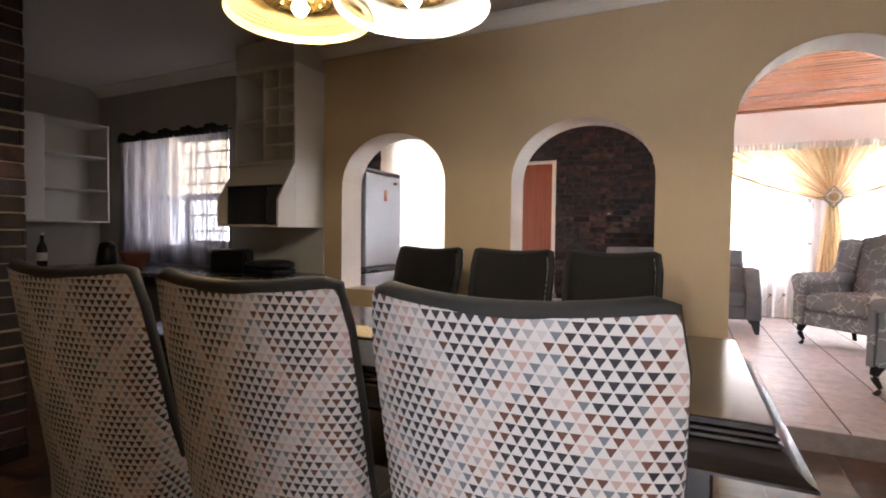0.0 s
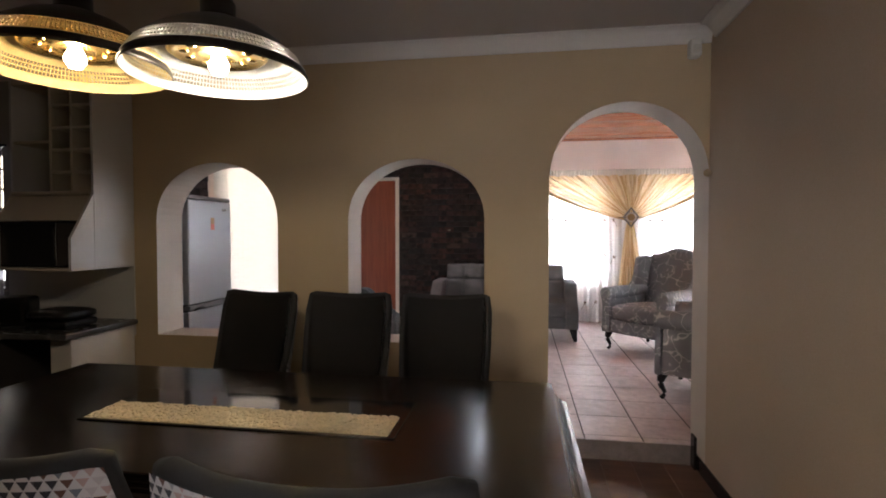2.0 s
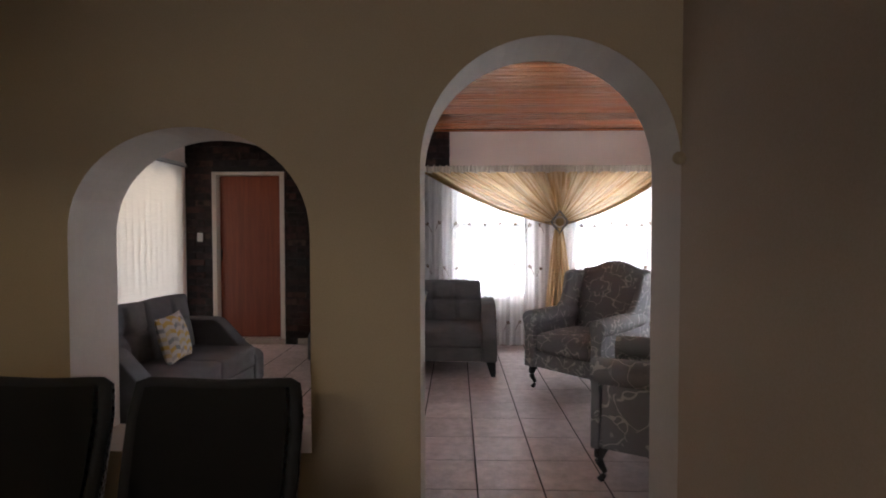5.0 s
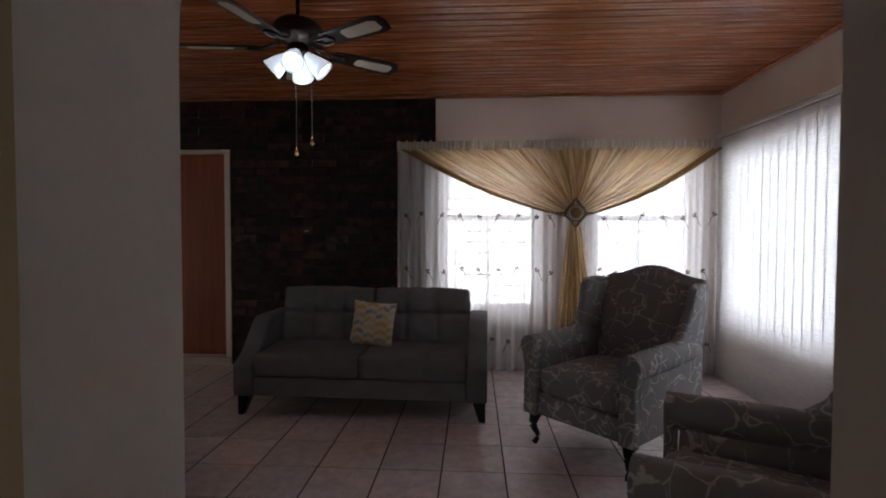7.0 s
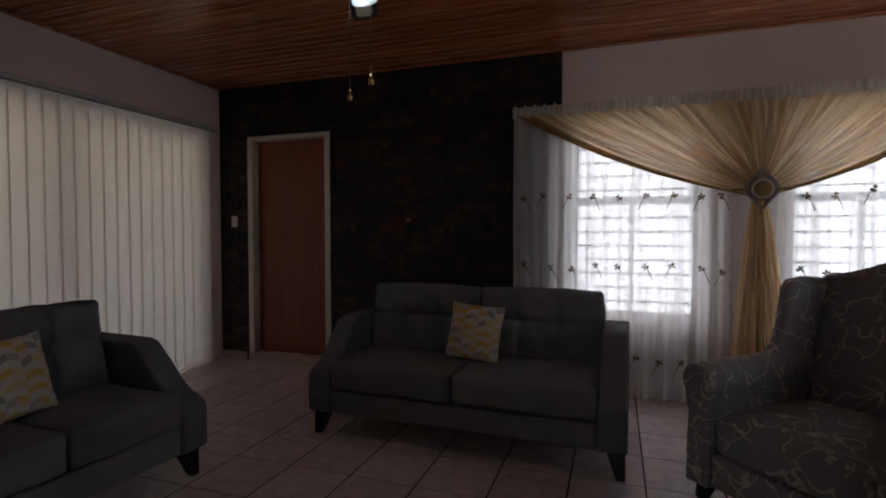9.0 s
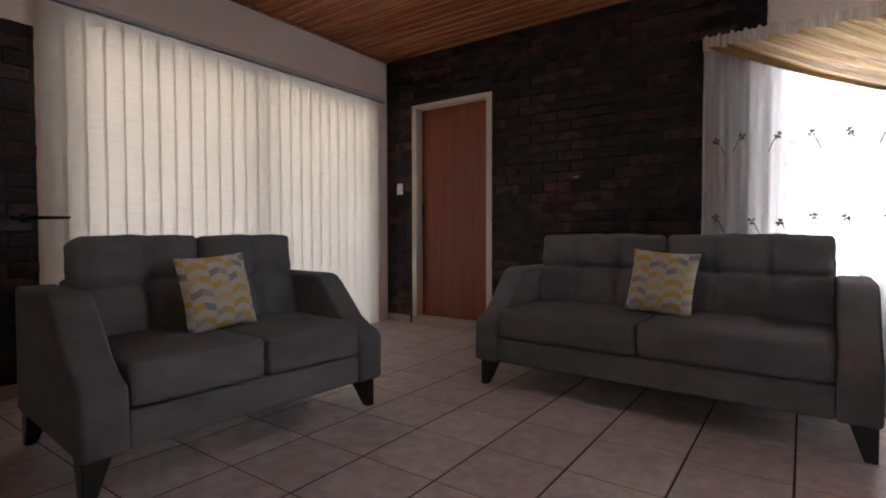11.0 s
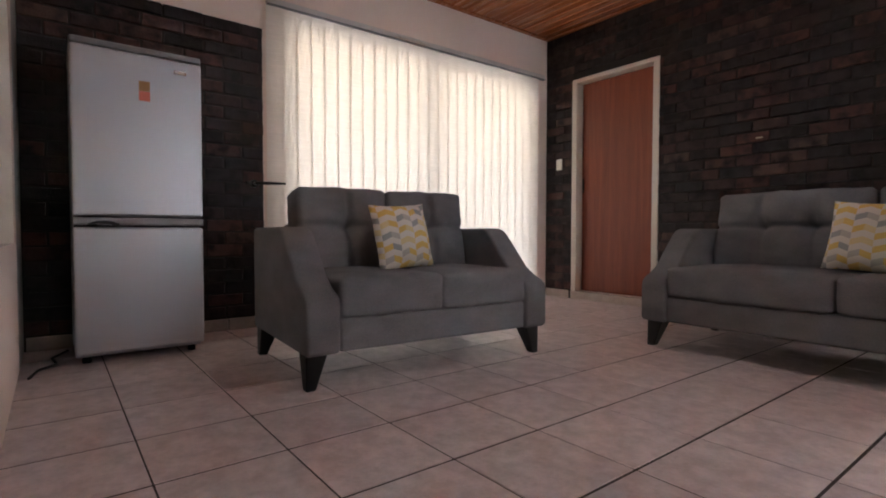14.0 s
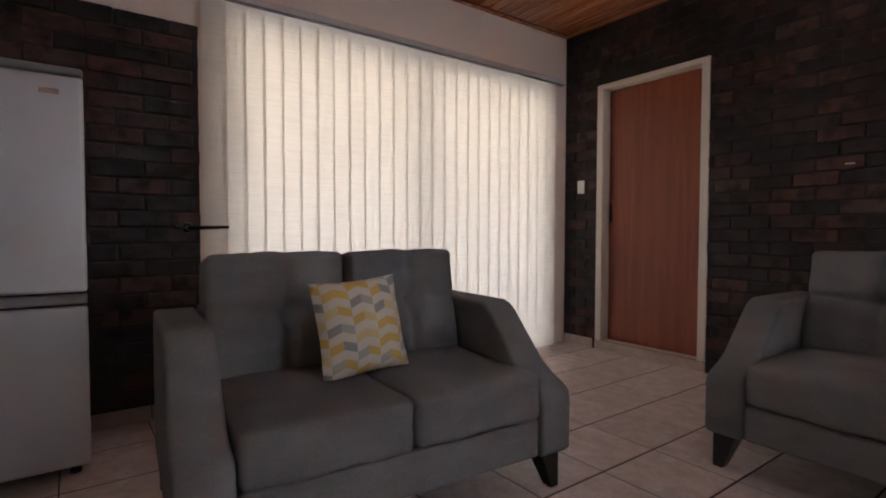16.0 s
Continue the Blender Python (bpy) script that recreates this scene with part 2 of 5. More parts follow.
def wood(name, dark, light, rough=0.3, grain=(1.2, 22, 22), random=0.15, bump=0.08, knots=0.0, coat=0.0):
    m, tree, bsdf = shader(name)
    where = coords(tree)
    geo = node(tree, "NewGeometry")
    info = node(tree, "ObjectInfo")
    r = maths(tree, "FRACT", maths(tree, "ADD", info.outputs["Random"], geo.outputs["Random Per Island"]))
    shifted = node(tree, "VectorMath", {0: where, 1: maths(tree, "MULTIPLY", r, 23.0)}, operation="ADD").outputs[0]
    s = node(tree, "Mapping", {0: shifted, 3: grain}).outputs[0]
    big = node(tree, "TexNoise", {"Vector": s, "Scale": 1.0, "Detail": 5.0, "Distortion": 0.6}).outputs[0]
    fine = node(tree, "TexNoise", {"Vector": s, "Scale": 5.0, "Detail": 4.0}).outputs[0]
    g = maths(tree, "ADD", maths(tree, "MULTIPLY", big, 0.65), maths(tree, "MULTIPLY", fine, 0.35))
    col = mixed(tree, node(tree, "MapRange", {0: g, 1: 0.34, 2: 0.66}).outputs[0], rgb(dark), rgb(light))
    if knots:
        kn = node(tree, "TexVoronoi", {"Vector": node(tree, "Mapping", {0: shifted, 3: (1.0, 3.0, 3.0)}).outputs[0], "Scale": 2.4}).outputs[0]
        col = mixed(tree, node(tree, "MapRange", {0: kn, 1: 0.03, 2: 0.10, 3: knots, 4: 0.0}).outputs[0], col, rgb(dark, 0.3))
    k = node(tree, "MapRange", {0: r, 3: 1 - random, 4: 1 + random}).outputs[0]
    col = node(tree, "VectorMath", {0: col, 3: k}, operation="SCALE").outputs[0]
    tree.links.new(col, bsdf.inputs["Base Color"])
    tree.links.new(node(tree, "MapRange", {0: fine, 3: rough - 0.08, 4: rough + 0.12}).outputs[0], bsdf.inputs["Roughness"])
    bsdf.inputs["Coat Weight"].default_value = coat
    bsdf.inputs["Coat Roughness"].default_value = 0.12
    tree.links.new(node(tree, "Bump", {"Strength": bump, "Distance": 0.002, "Height": g}).outputs[0], bsdf.inputs["Normal"])
    return m


def tile_material(name, a, b, rough=0.40):
    m, tree, bsdf = shader(name)
    where = coords(tree)
    big = node(tree, "TexNoise", {"Vector": where, "Scale": 13.0, "Detail": 7.0, "Roughness": 0.7}).outputs[0]
    fine = node(tree, "TexNoise", {"Vector": where, "Scale": 70.0, "Detail": 4.0}).outputs[0]
    col = mixed(tree, node(tree, "MapRange", {0: big, 1: 0.38, 2: 0.64}).outputs[0], rgb(a), rgb(b))
    info = node(tree, "ObjectInfo")
    k = node(tree, "MapRange", {0: info.outputs["Random"], 3: 0.92, 4: 1.06}).outputs[0]
    col = node(tree, "VectorMath", {0: col, 3: k}, operation="SCALE").outputs[0]
    tree.links.new(mixed(tree, 0.12, col, fine, "OVERLAY"), bsdf.inputs["Base Color"])
    tree.links.new(node(tree, "MapRange", {0: big, 3: rough - 0.06, 4: rough + 0.14}).outputs[0], bsdf.inputs["Roughness"])
    tree.links.new(node(tree, "Bump", {"Strength": 0.06, "Distance": 0.002, "Height": big}).outputs[0], bsdf.inputs["Normal"])
    return m


PLASTER_D = surface("ochre_plaster", (0.55, 0.415, 0.25), 0.75, fine=160, coarse=1.6, vary=0.06, bump=0.25, tint=(0.57, 0.44, 0.28), spec=0.25)
# ochre plaster again, the east wall's different light put into its colour
PLASTER_E = surface("ochre_plaster_east_lit", (0.55, 0.43, 0.30), 0.75, fine=160, coarse=1.6, vary=0.06, bump=0.25, tint=(0.56, 0.45, 0.35), spec=0.25)
PLASTER_K = surface("grey_kitchen_paint", (0.40, 0.375, 0.35), 0.7, fine=160, coarse=1.6, vary=0.06, bump=0.2, spec=0.25)
PLASTER_L = surface("cream_pink_plaster", (0.81, 0.69, 0.615), 0.75, fine=160, coarse=1.6, vary=0.05, bump=0.25, spec=0.25)
WHITE_REVEAL = surface("white_reveal_plaster", (0.70, 0.635, 0.565), 0.7, fine=55, coarse=5, vary=0.05, bump=0.3, spec=0.25)
CEIL_PAINT = surface("ceiling_paint", (0.52, 0.48, 0.45), 0.8, fine=200, coarse=1.2, vary=0.05, bump=0.1, spec=0.2)
CORNICE = surface("white_cornice", (0.70, 0.67, 0.63), 0.6, vary=0.05, bump=0.05)
MORTAR = surface("dark_mortar", (0.027, 0.020, 0.017), 0.9, fine=220, coarse=6, vary=0.25, bump=0.5)
MORTAR_PALE = surface("pale_mortar", (0.30, 0.22, 0.16), 0.9, fine=220, coarse=6, vary=0.2, bump=0.5)
BRICK = brick_material()
TILE = tile_material("beige_ceramic_tile", (0.56, 0.465, 0.45), (0.76, 0.655, 0.64))
SKIRT = tile_material("cream_skirting_tile", (0.42, 0.34, 0.29), (0.50, 0.42, 0.36), 0.35)
RISER = tile_material("brown_riser_tile", (0.20, 0.155, 0.125), (0.27, 0.215, 0.18), 0.4)
GROUT = surface("dark_grout", (0.055, 0.042, 0.038), 0.9, fine=150, vary=0.2, bump=0.3)
CEIL_WOOD = wood("varnished_pine_boards", (0.31, 0.088, 0.029), (0.48, 0.168, 0.062), 0.24, (0.4, 18, 18), 0.22, 0.04, 0.7, coat=0.3)
DOOR_WOOD = wood("red_brown_veneer", (0.17, 0.032, 0.011), (0.28, 0.066, 0.023), 0.45, (18, 18, 0.8), 0.0, 0.05)
DARK_WOOD = wood("dark_stained_wood", (0.008, 0.0055, 0.005), (0.017, 0.011, 0.009), 0.20, (2.2, 24, 24), 0.1, 0.05, coat=0.12)
FLOOR_WOOD = wood("brown_laminate", (0.075, 0.034, 0.020), (0.15, 0.075, 0.045), 0.3, (1.4, 18, 18), 0.2, 0.05)
BLACK_LEG = surface("black_lacquered_wood", (0.012, 0.011, 0.011), 0.3, vary=0.2, bump=0.03)
GREY_FABRIC = surface("grey_linen_weave", (0.176, 0.176, 0.182), 0.92, fine=170, coarse=7, vary=0.24, stretch=(0.8, 0.8, 1.5), bump=0.45, spec=0.2)
BLACK_VELVET = surface("charcoal_velvet", (0.014, 0.012, 0.011), 0.75, fine=420, coarse=7, vary=0.3, bump=0.2, spec=0.3)
TRIM_VELVET = surface("grey_velvet_trim", (0.028, 0.027, 0.026), 0.75, fine=420, coarse=7, vary=0.2, bump=0.2, spec=0.3)
PRINT = triangle_print()
CHEVRON = chevron_print()
SQUIGGLE = squiggle_print()
FRIDGE = surface("silver_grey_enamel", (0.47, 0.49, 0.53), 0.32, metal=0.35, fine=300, coarse=2.2, vary=0.03, bump=0.0, rvary=0.015)
FRIDGE_DARK = surface("grey_fridge_trim", (0.20, 0.20, 0.21), 0.4, vary=0.05, bump=0.02)
SEAL = surface("black_rubber_seal", (0.02, 0.02, 0.02), 0.6, vary=0.1, bump=0.05)
WHITE_PAINT = surface("cream_gloss_paint", (0.66, 0.60, 0.53), 0.4, fine=90, vary=0.04, bump=0.06)
WHITE_BOARD = surface("white_melamine", (0.62, 0.60, 0.57), 0.4, fine=90, vary=0.03, bump=0.02)
CREAM_BOARD = surface("cream_shelf_board", (0.52, 0.45, 0.36), 0.5, fine=90, vary=0.04, bump=0.03)
STEEL_WHITE = surface("white_window_steel", (0.70, 0.71, 0.74), 0.4, vary=0.04, bump=0.02)
BAR_STEEL = surface("grey_bar_steel", (0.20, 0.20, 0.21), 0.5, vary=0.1, bump=0.02)
METAL_BLACK = surface("black_metal", (0.015, 0.014, 0.014), 0.35, metal=0.6, vary=0.15, bump=0.02)
METAL_BRONZE = surface("dark_bronze_metal", (0.060, 0.048, 0.040), 0.32, metal=0.85, vary=0.15, bump=0.02)
METAL_STEEL = surface("brushed_steel", (0.55, 0.54, 0.53), 0.25, metal=1.0, fine=200, vary=0.06, bump=0.03)
SHADE_OUT = surface("aged_bronze_shade", (0.035, 0.028, 0.022), 0.38, metal=0.6, fine=90, coarse=8, vary=0.25, bump=0.05)
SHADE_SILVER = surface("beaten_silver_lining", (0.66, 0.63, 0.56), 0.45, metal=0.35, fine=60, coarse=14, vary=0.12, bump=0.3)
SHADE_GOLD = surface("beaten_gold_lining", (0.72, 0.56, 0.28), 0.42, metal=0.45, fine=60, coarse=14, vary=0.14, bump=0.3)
BRASS = surface("polished_brass", (0.80, 0.58, 0.24), 0.25, metal=1.0, vary=0.1, bump=0.02)
BLADE = wood("fan_blade_wood", (0.020, 0.011, 0.008), (0.040, 0.022, 0.016), 0.35, (2, 20, 20), 0.1, 0.03)
CANE = surface("pale_blade_inset", (0.62, 0.56, 0.44), 0.6, fine=250, vary=0.12, bump=0.3)
PLASTIC = surface("white_plastic", (0.74, 0.71, 0.66), 0.4, vary=0.03, bump=0.01)
COUNTER = surface("grey_laminate_worktop", (0.085, 0.080, 0.078), 0.25, fine=300, coarse=20, vary=0.25, bump=0.02)
UNIT_DARK = surface("dark_cupboard_front", (0.045, 0.038, 0.034), 0.5, vary=0.15, bump=0.03)
SLAT_W = cloth("cream_blind_fabric", (0.87, 0.83, 0.77), 0.48, 0.0, (2, 5, 150), 0.10)
SLAT_E = cloth("white_blind_fabric", (0.82, 0.81, 0.79), 0.44, 0.0, (3, 10, 130), 0.18)
SHEER = cloth("white_voile", (0.80, 0.78, 0.77), 0.42, 0.22, (700, 700, 30), 0.06, 0.75)
HEADING = cloth("ivory_heading_cloth", (0.84, 0.79, 0.68), 0.45, 0.04, (300, 300, 60), 0.12)
# the brown-gold stands for shade in the swag's folds
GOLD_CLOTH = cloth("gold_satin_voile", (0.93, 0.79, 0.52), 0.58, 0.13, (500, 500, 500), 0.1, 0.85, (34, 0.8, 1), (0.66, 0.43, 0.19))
KITCHEN_VOILE = cloth("grey_voile", (0.24, 0.225, 0.27), 0.5, 0.17, (60, 60, 6), 0.3, 0.85)
BLACK_CLOTH = surface("black_valance_cloth", (0.016, 0.015, 0.016), 0.9, fine=200, vary=0.2, bump=0.3)
SPRIG = surface("brown_embroidery", (0.17, 0.115, 0.075), 0.9, fine=300, vary=0.3, bump=0.3)
BULB_PALE = glow("lit_pale_bulb_glass", (1.0, 0.93, 0.76), 255.0)
BULB_WARM = glow("lit_warm_bulb_glass", (1.0, 0.80, 0.48), 235.0)
FAN_GLASS = glow("lit_frosted_glass", (0.84, 0.94, 1.0), 1.7)
FAN_BULB = glow("lit_cool_bulb_glass", (0.90, 0.97, 1.0), 14.0)
TERRACOTTA = surface("terracotta", (0.20, 0.07, 0.04), 0.8, vary=0.15, bump=0.15)
GLASS_DARK = surface("black_oven_glass", (0.012, 0.012, 0.014), 0.08, vary=0.1, bump=0.0, rvary=0.03)
RED_LABEL = surface("red_sticker", (0.62, 0.16, 0.11), 0.5, vary=0.05, bump=0.0)
AMBER_LABEL = surface("amber_sticker", (0.42, 0.24, 0.10), 0.5, vary=0.05, bump=0.0)
GOLD_HEM = cloth("dark_gold_hem", (0.42, 0.28, 0.13), 0.35, 0.0, (300, 300, 300), 0.15)
RUNNER = surface("cream_shell_runner", (0.66, 0.56, 0.38), 0.8, fine=160, coarse=40, vary=0.2, bump=0.6)


def pane_glass():
    m, tree, bsdf = shader("clear_glass")
    bsdf.inputs["Base Color"].default_value = (0.95, 0.97, 0.96, 1)
    bsdf.inputs["Roughness"].default_value = 0.02
    bsdf.inputs["Transmission Weight"].default_value = 1.0
    bsdf.inputs["IOR"].default_value = 1.05
    return m


GLASS = pane_glass()


# ---- mesh helpers ----
def link(name, bm, material, parent=None, label="", smooth=False, place=None):
    bmesh.ops.recalc_face_normals(bm, faces=bm.faces)
    me = bpy.data.meshes.new(name)
    bm.to_mesh(me)
    bm.free()
    for m in material if isinstance(material, (list, tuple)) else (material,):
        me.materials.append(m)
    if smooth:
        me.polygons.foreach_set("use_smooth", [True] * len(me.polygons))
    ob = new(name, me)
    if parent:
        ob.parent = parent
    if place is not None:
        ob.matrix_basis = place
    if label:
        ob["label"] = label
    return ob


def part(name, bm, material, parent, label="", smooth=False, place=None):
    return link(name, bm, material, parent, label, smooth, place)


def thing(name, place, label, category, group=""):
    ob = new(name)
    ob.empty_display_size = 0.1
    ob.matrix_basis = place
    return tagged(ob, label, category, group)


def structure(name, bm, material, label="", category="", smooth=False):
    ob = link(name, bm, material, None, "", smooth)
    return tagged(ob, label, category, "", "structure")


def box(lo, hi, bevel=0.0, seg=2, bm=None):
    """A box, its edges rounded; added to bm if given."""
    b = bmesh.new()
    bmesh.ops.create_cube(b, size=1)
    s = [h - l for l, h in zip(lo, hi)]
    c = [(h + l) / 2 for l, h in zip(lo, hi)]
    bmesh.ops.transform(b, matrix=Matrix.Translation(c) @ Matrix.Diagonal((*s, 1)), verts=b.verts)
    if bevel:
        bmesh.ops.bevel(b, geom=b.edges[:], offset=min(bevel, min(abs(v) for v in s) * 0.45), segments=seg, profile=0.5, affect="EDGES")
    return joined(bm, b) if bm else b


def joined(bm, other):
    me = bpy.data.meshes.new("tmp")
    other.to_mesh(me)
    other.free()
    bm.from_mesh(me)
    bpy.data.meshes.remove(me)
    return bm


def moved(bm, m):
    bmesh.ops.transform(bm, matrix=m, verts=bm.verts)
    return bm


def lathe(profile, n=32):
    """Turns (radius, height) pairs round z."""
    bm = bmesh.new()
    rings = [[bm.verts.new((max(r, 1e-4) * math.cos(2 * math.pi * i / n), max(r, 1e-4) * math.sin(2 * math.pi * i / n), z)) for i in range(n)] for r, z in profile]
    for a, b in zip(rings, rings[1:]):
        for i in range(n):
            bm.faces.new((a[i], a[(i + 1) % n], b[(i + 1) % n], b[i]))
    return bm


def tube(points, radius, n=8, closed=False):
    """A round bar along points; radius may be a list."""
    pts = [Vector(p) for p in points]
    rad = radius if isinstance(radius, (list, tuple)) else [radius] * len(pts)
    bm = bmesh.new()
    rings = []
    up = Vector((0, 0, 1))
    for i, p in enumerate(pts):
        a = pts[i - 1] if i or closed else p
        b = pts[(i + 1) % len(pts)] if i + 1 < len(pts) or closed else p
        d = (b - a).normalized()
        side = d.cross(up)
        if side.length < 0.05:
            side = d.cross(Vector((0, 1, 0)))
        side.normalize()
        top = side.cross(d).normalized()
        rings.append([bm.verts.new(p + rad[i] * (math.cos(2 * math.pi * k / n) * side + math.sin(2 * math.pi * k / n) * top)) for k in range(n)])
    pairs = list(zip(rings, rings[1:])) + ([(rings[-1], rings[0])] if closed else [])
    for a, b in pairs:
        for k in range(n):
            bm.faces.new((a[k], a[(k + 1) % n], b[(k + 1) % n], b[k]))
    if not closed:
        bm.faces.new(rings[0][::-1])
        bm.faces.new(rings[-1])
    return bm


def sheet(f, nu, nv, thick=0.0, uv=None):
    """A surface through f(u, v), u and v from 0 to 1."""
    bm = bmesh.new()
    grid = [[bm.verts.new(f(i / nu, j / nv)) for i in range(nu + 1)] for j in range(nv + 1)]
    layer = bm.loops.layers.uv.new("UVMap") if uv else None
    for j in range(nv):
        for i in range(nu):
            face = bm.faces.new((grid[j][i], grid[j][i + 1], grid[j + 1][i + 1], grid[j + 1][i]))
            if uv:
                for loop, (a, b) in zip(face.loops, ((i, j), (i + 1, j), (i + 1, j + 1), (i, j + 1))):
                    loop[layer].uv = uv(a / nu, b / nv)
    if thick:
        bmesh.ops.recalc_face_normals(bm, faces=bm.faces)
        bmesh.ops.solidify(bm, geom=bm.faces[:], thickness=thick)
    return bm


def cushion(size, r=0.05, bulge=(0, 0, 0.03), n=10, dents=()):
    """A stuffed block: rounded edges, swelling faces, dents where buttons pull it in (x, z, depth on the -y face)."""
    bm = bmesh.new()
    bmesh.ops.create_cube(bm, size=2)
    bmesh.ops.subdivide_edges(bm, edges=bm.edges[:], cuts=n, use_grid_fill=True)
    h = Vector(size) / 2
    for v in bm.verts:
        u = v.co.copy()
        p = Vector((u.x * h.x, u.y * h.y, u.z * h.z))
        q = Vector([max(-(h[i] - r), min(h[i] - r, p[i])) for i in range(3)])
        d = p - q
        if d.length > 1e-6:
            p = q + d.normalized() * r
        for i in range(3):
            j, k = (i + 1) % 3, (i + 2) % 3
            p[i] += u[i] * bulge[i] * (1 - u[j] ** 2) * (1 - u[k] ** 2)
        for x, z, depth in dents:
            if u.y < 0:
                p.y += depth * math.exp(-((p.x - x) ** 2 + (p.z - z) ** 2) / 0.0022) + depth * (0.62 * math.exp(-((p.x - x) / 0.020) ** 2) + 0.30 * math.exp(-((p.z - z) / 0.017) ** 2)) * (1 - abs(u.z) ** 4)
        w = noise.noise(p * 6.0) * 0.010 + noise.noise(p * 17.0) * 0.004
        v.co = p + p.normalized() * w
    return bm


def extruded(outline, thick, axis="x", bevel=0.0, seg=2):
    """A flat outline (pairs) given a thickness along axis from 0 to thick."""
    bm = bmesh.new()
    put = {"x": lambda a, b: (0, a, b), "y": lambda a, b: (a, 0, b), "z": lambda a, b: (a, b, 0)}[axis]
    face = bm.faces.new([bm.verts.new(put(a, b)) for a, b in outline])
    got = bmesh.ops.extrude_face_region(bm, geom=[face])["geom"]
    step = {"x": (thick, 0, 0), "y": (0, thick, 0), "z": (0, 0, thick)}[axis]
    bmesh.ops.translate(bm, vec=step, verts=[g for g in got if isinstance(g, bmesh.types.BMVert)])
    bmesh.ops.recalc_face_normals(bm, faces=bm.faces)
    if bevel:
        sharp = [e for e in bm.edges if len(e.link_faces) == 2 and e.calc_face_angle(0) > 0.7]
        bmesh.ops.bevel(bm, geom=sharp, offset=bevel, segments=seg, profile=0.5, affect="EDGES")
    return bm


def wall_sheet(outline, holes, thick, to_world):
    """A wall of that thickness with openings through it; outline and holes are loops of (across, up)."""
    bm = bmesh.new()
    for loop in (outline, *holes):
        vs = [bm.verts.new((a, 0, b)) for a, b in loop]
        for i, v in enumerate(vs):
            bm.edges.new((v, vs[(i + 1) % len(vs)]))
    bmesh.ops.triangle_fill(bm, use_beauty=True, use_dissolve=False, edges=bm.edges[:], normal=(0, -1, 0))
    got = bmesh.ops.extrude_face_region(bm, geom=bm.faces[:])["geom"]
    bmesh.ops.translate(bm, vec=(0, thick, 0), verts=[g for g in got if isinstance(g, bmesh.types.BMVert)])
    return moved(bm, to_world)


def rect(a0, b0, a1, b1):
    return [(a0, b0), (a1, b0), (a1, b1), (a0, b1)]


# ---- large structure ----
def arch_loop(x0, x1, sill, spring, top, n=28):
    c, a, h = (x0 + x1) / 2, (x1 - x0) / 2, top - spring
    arc = []
    for i in range(n + 1):
        w = math.pi * i / n
        arc.append((c + a * math.cos(w), spring + h * math.sin(w) ** 0.92))
    return [(x0, sill), (x1, sill)] + arc


A1, A2 = arch_loop(-2.392, -1.516, 0.605, 1.37, 1.762), arch_loop(-1.037, -0.170, 0.605, 1.37, 1.757)
A3 = arch_loop(0.217, XR, FD, 1.60, 2.06)
K_WIN = rect(-4.92, 0.90, -3.60, 1.91)
XU = -2.575            # where the kitchen wall begins
wall_out = [(XU, FD), (A3[0][0], FD)] + A3[2:][::-1] + [(XR, FD), (XE + 0.2, FD), (XE + 0.2, 2.75), (XU, 2.75)]
aw = wall_sheet(wall_out, [A1, A2], YB - YA, Matrix.Translation((0, YA, 0)))
aw.faces.ensure_lookup_table()
bmesh.ops.recalc_face_normals(aw, faces=aw.faces)
for f in aw.faces:
    if abs(f.normal.y) < 0.5:
        f.material_index = 2
    elif f.calc_center_median().y > YB - 0.01:
        f.material_index = 1
structure("wall_arches", aw, [PLASTER_D, PLASTER_L, WHITE_REVEAL], "ochre plastered wall with three round arches and white reveals", "wall")

structure("wall_kitchen_north", wall_sheet(rect(XK - 0.2, FD, XU - 0.001, 2.75), [K_WIN], YB - YA, Matrix.Translation((0, YA, 0))), PLASTER_K, "grey painted kitchen wall with a window", "wall")
structure("bulkhead_kitchen", box((-3.156, 2.845, 2.262), (-2.5765, YA - 0.0005, CD - 0.001), 0.003, 1), PLASTER_K, "plastered bulkhead above the wall unit", "bulkhead")
structure("wall_dining_east", box((XR, YS - 0.2, FD), (XR + 0.22, YA - 0.002, 2.75)), PLASTER_E, "plain ochre-brown plastered dining room wall", "wall")
structure("wall_dining_south", box((XK - 0.2, -0.67, FD), (-0.22, -0.52, 2.75)), PLASTER_D, "plain ochre plastered wall", "wall")
structure("wall_passage_west", box((-0.37, YS, FD), (-0.22, -0.672, 2.75)), PLASTER_D, "plain ochre plastered passage wall", "wall")
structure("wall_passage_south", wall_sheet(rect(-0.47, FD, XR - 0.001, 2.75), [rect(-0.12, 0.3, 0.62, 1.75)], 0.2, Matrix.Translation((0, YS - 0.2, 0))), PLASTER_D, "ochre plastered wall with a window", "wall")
structure("wall_kitchen_west", box((XK - 0.2, YS, FD), (XK, YA - 0.002, 2.75)), PLASTER_K, "grey painted kitchen end wall", "wall")
structure("ceiling_dining", box((XK - 0.2, YS - 0.2, CD), (XR + 0.22, YA - 0.003, CD + 0.1)), CEIL_PAINT, "plain off-white painted ceiling", "ceiling")


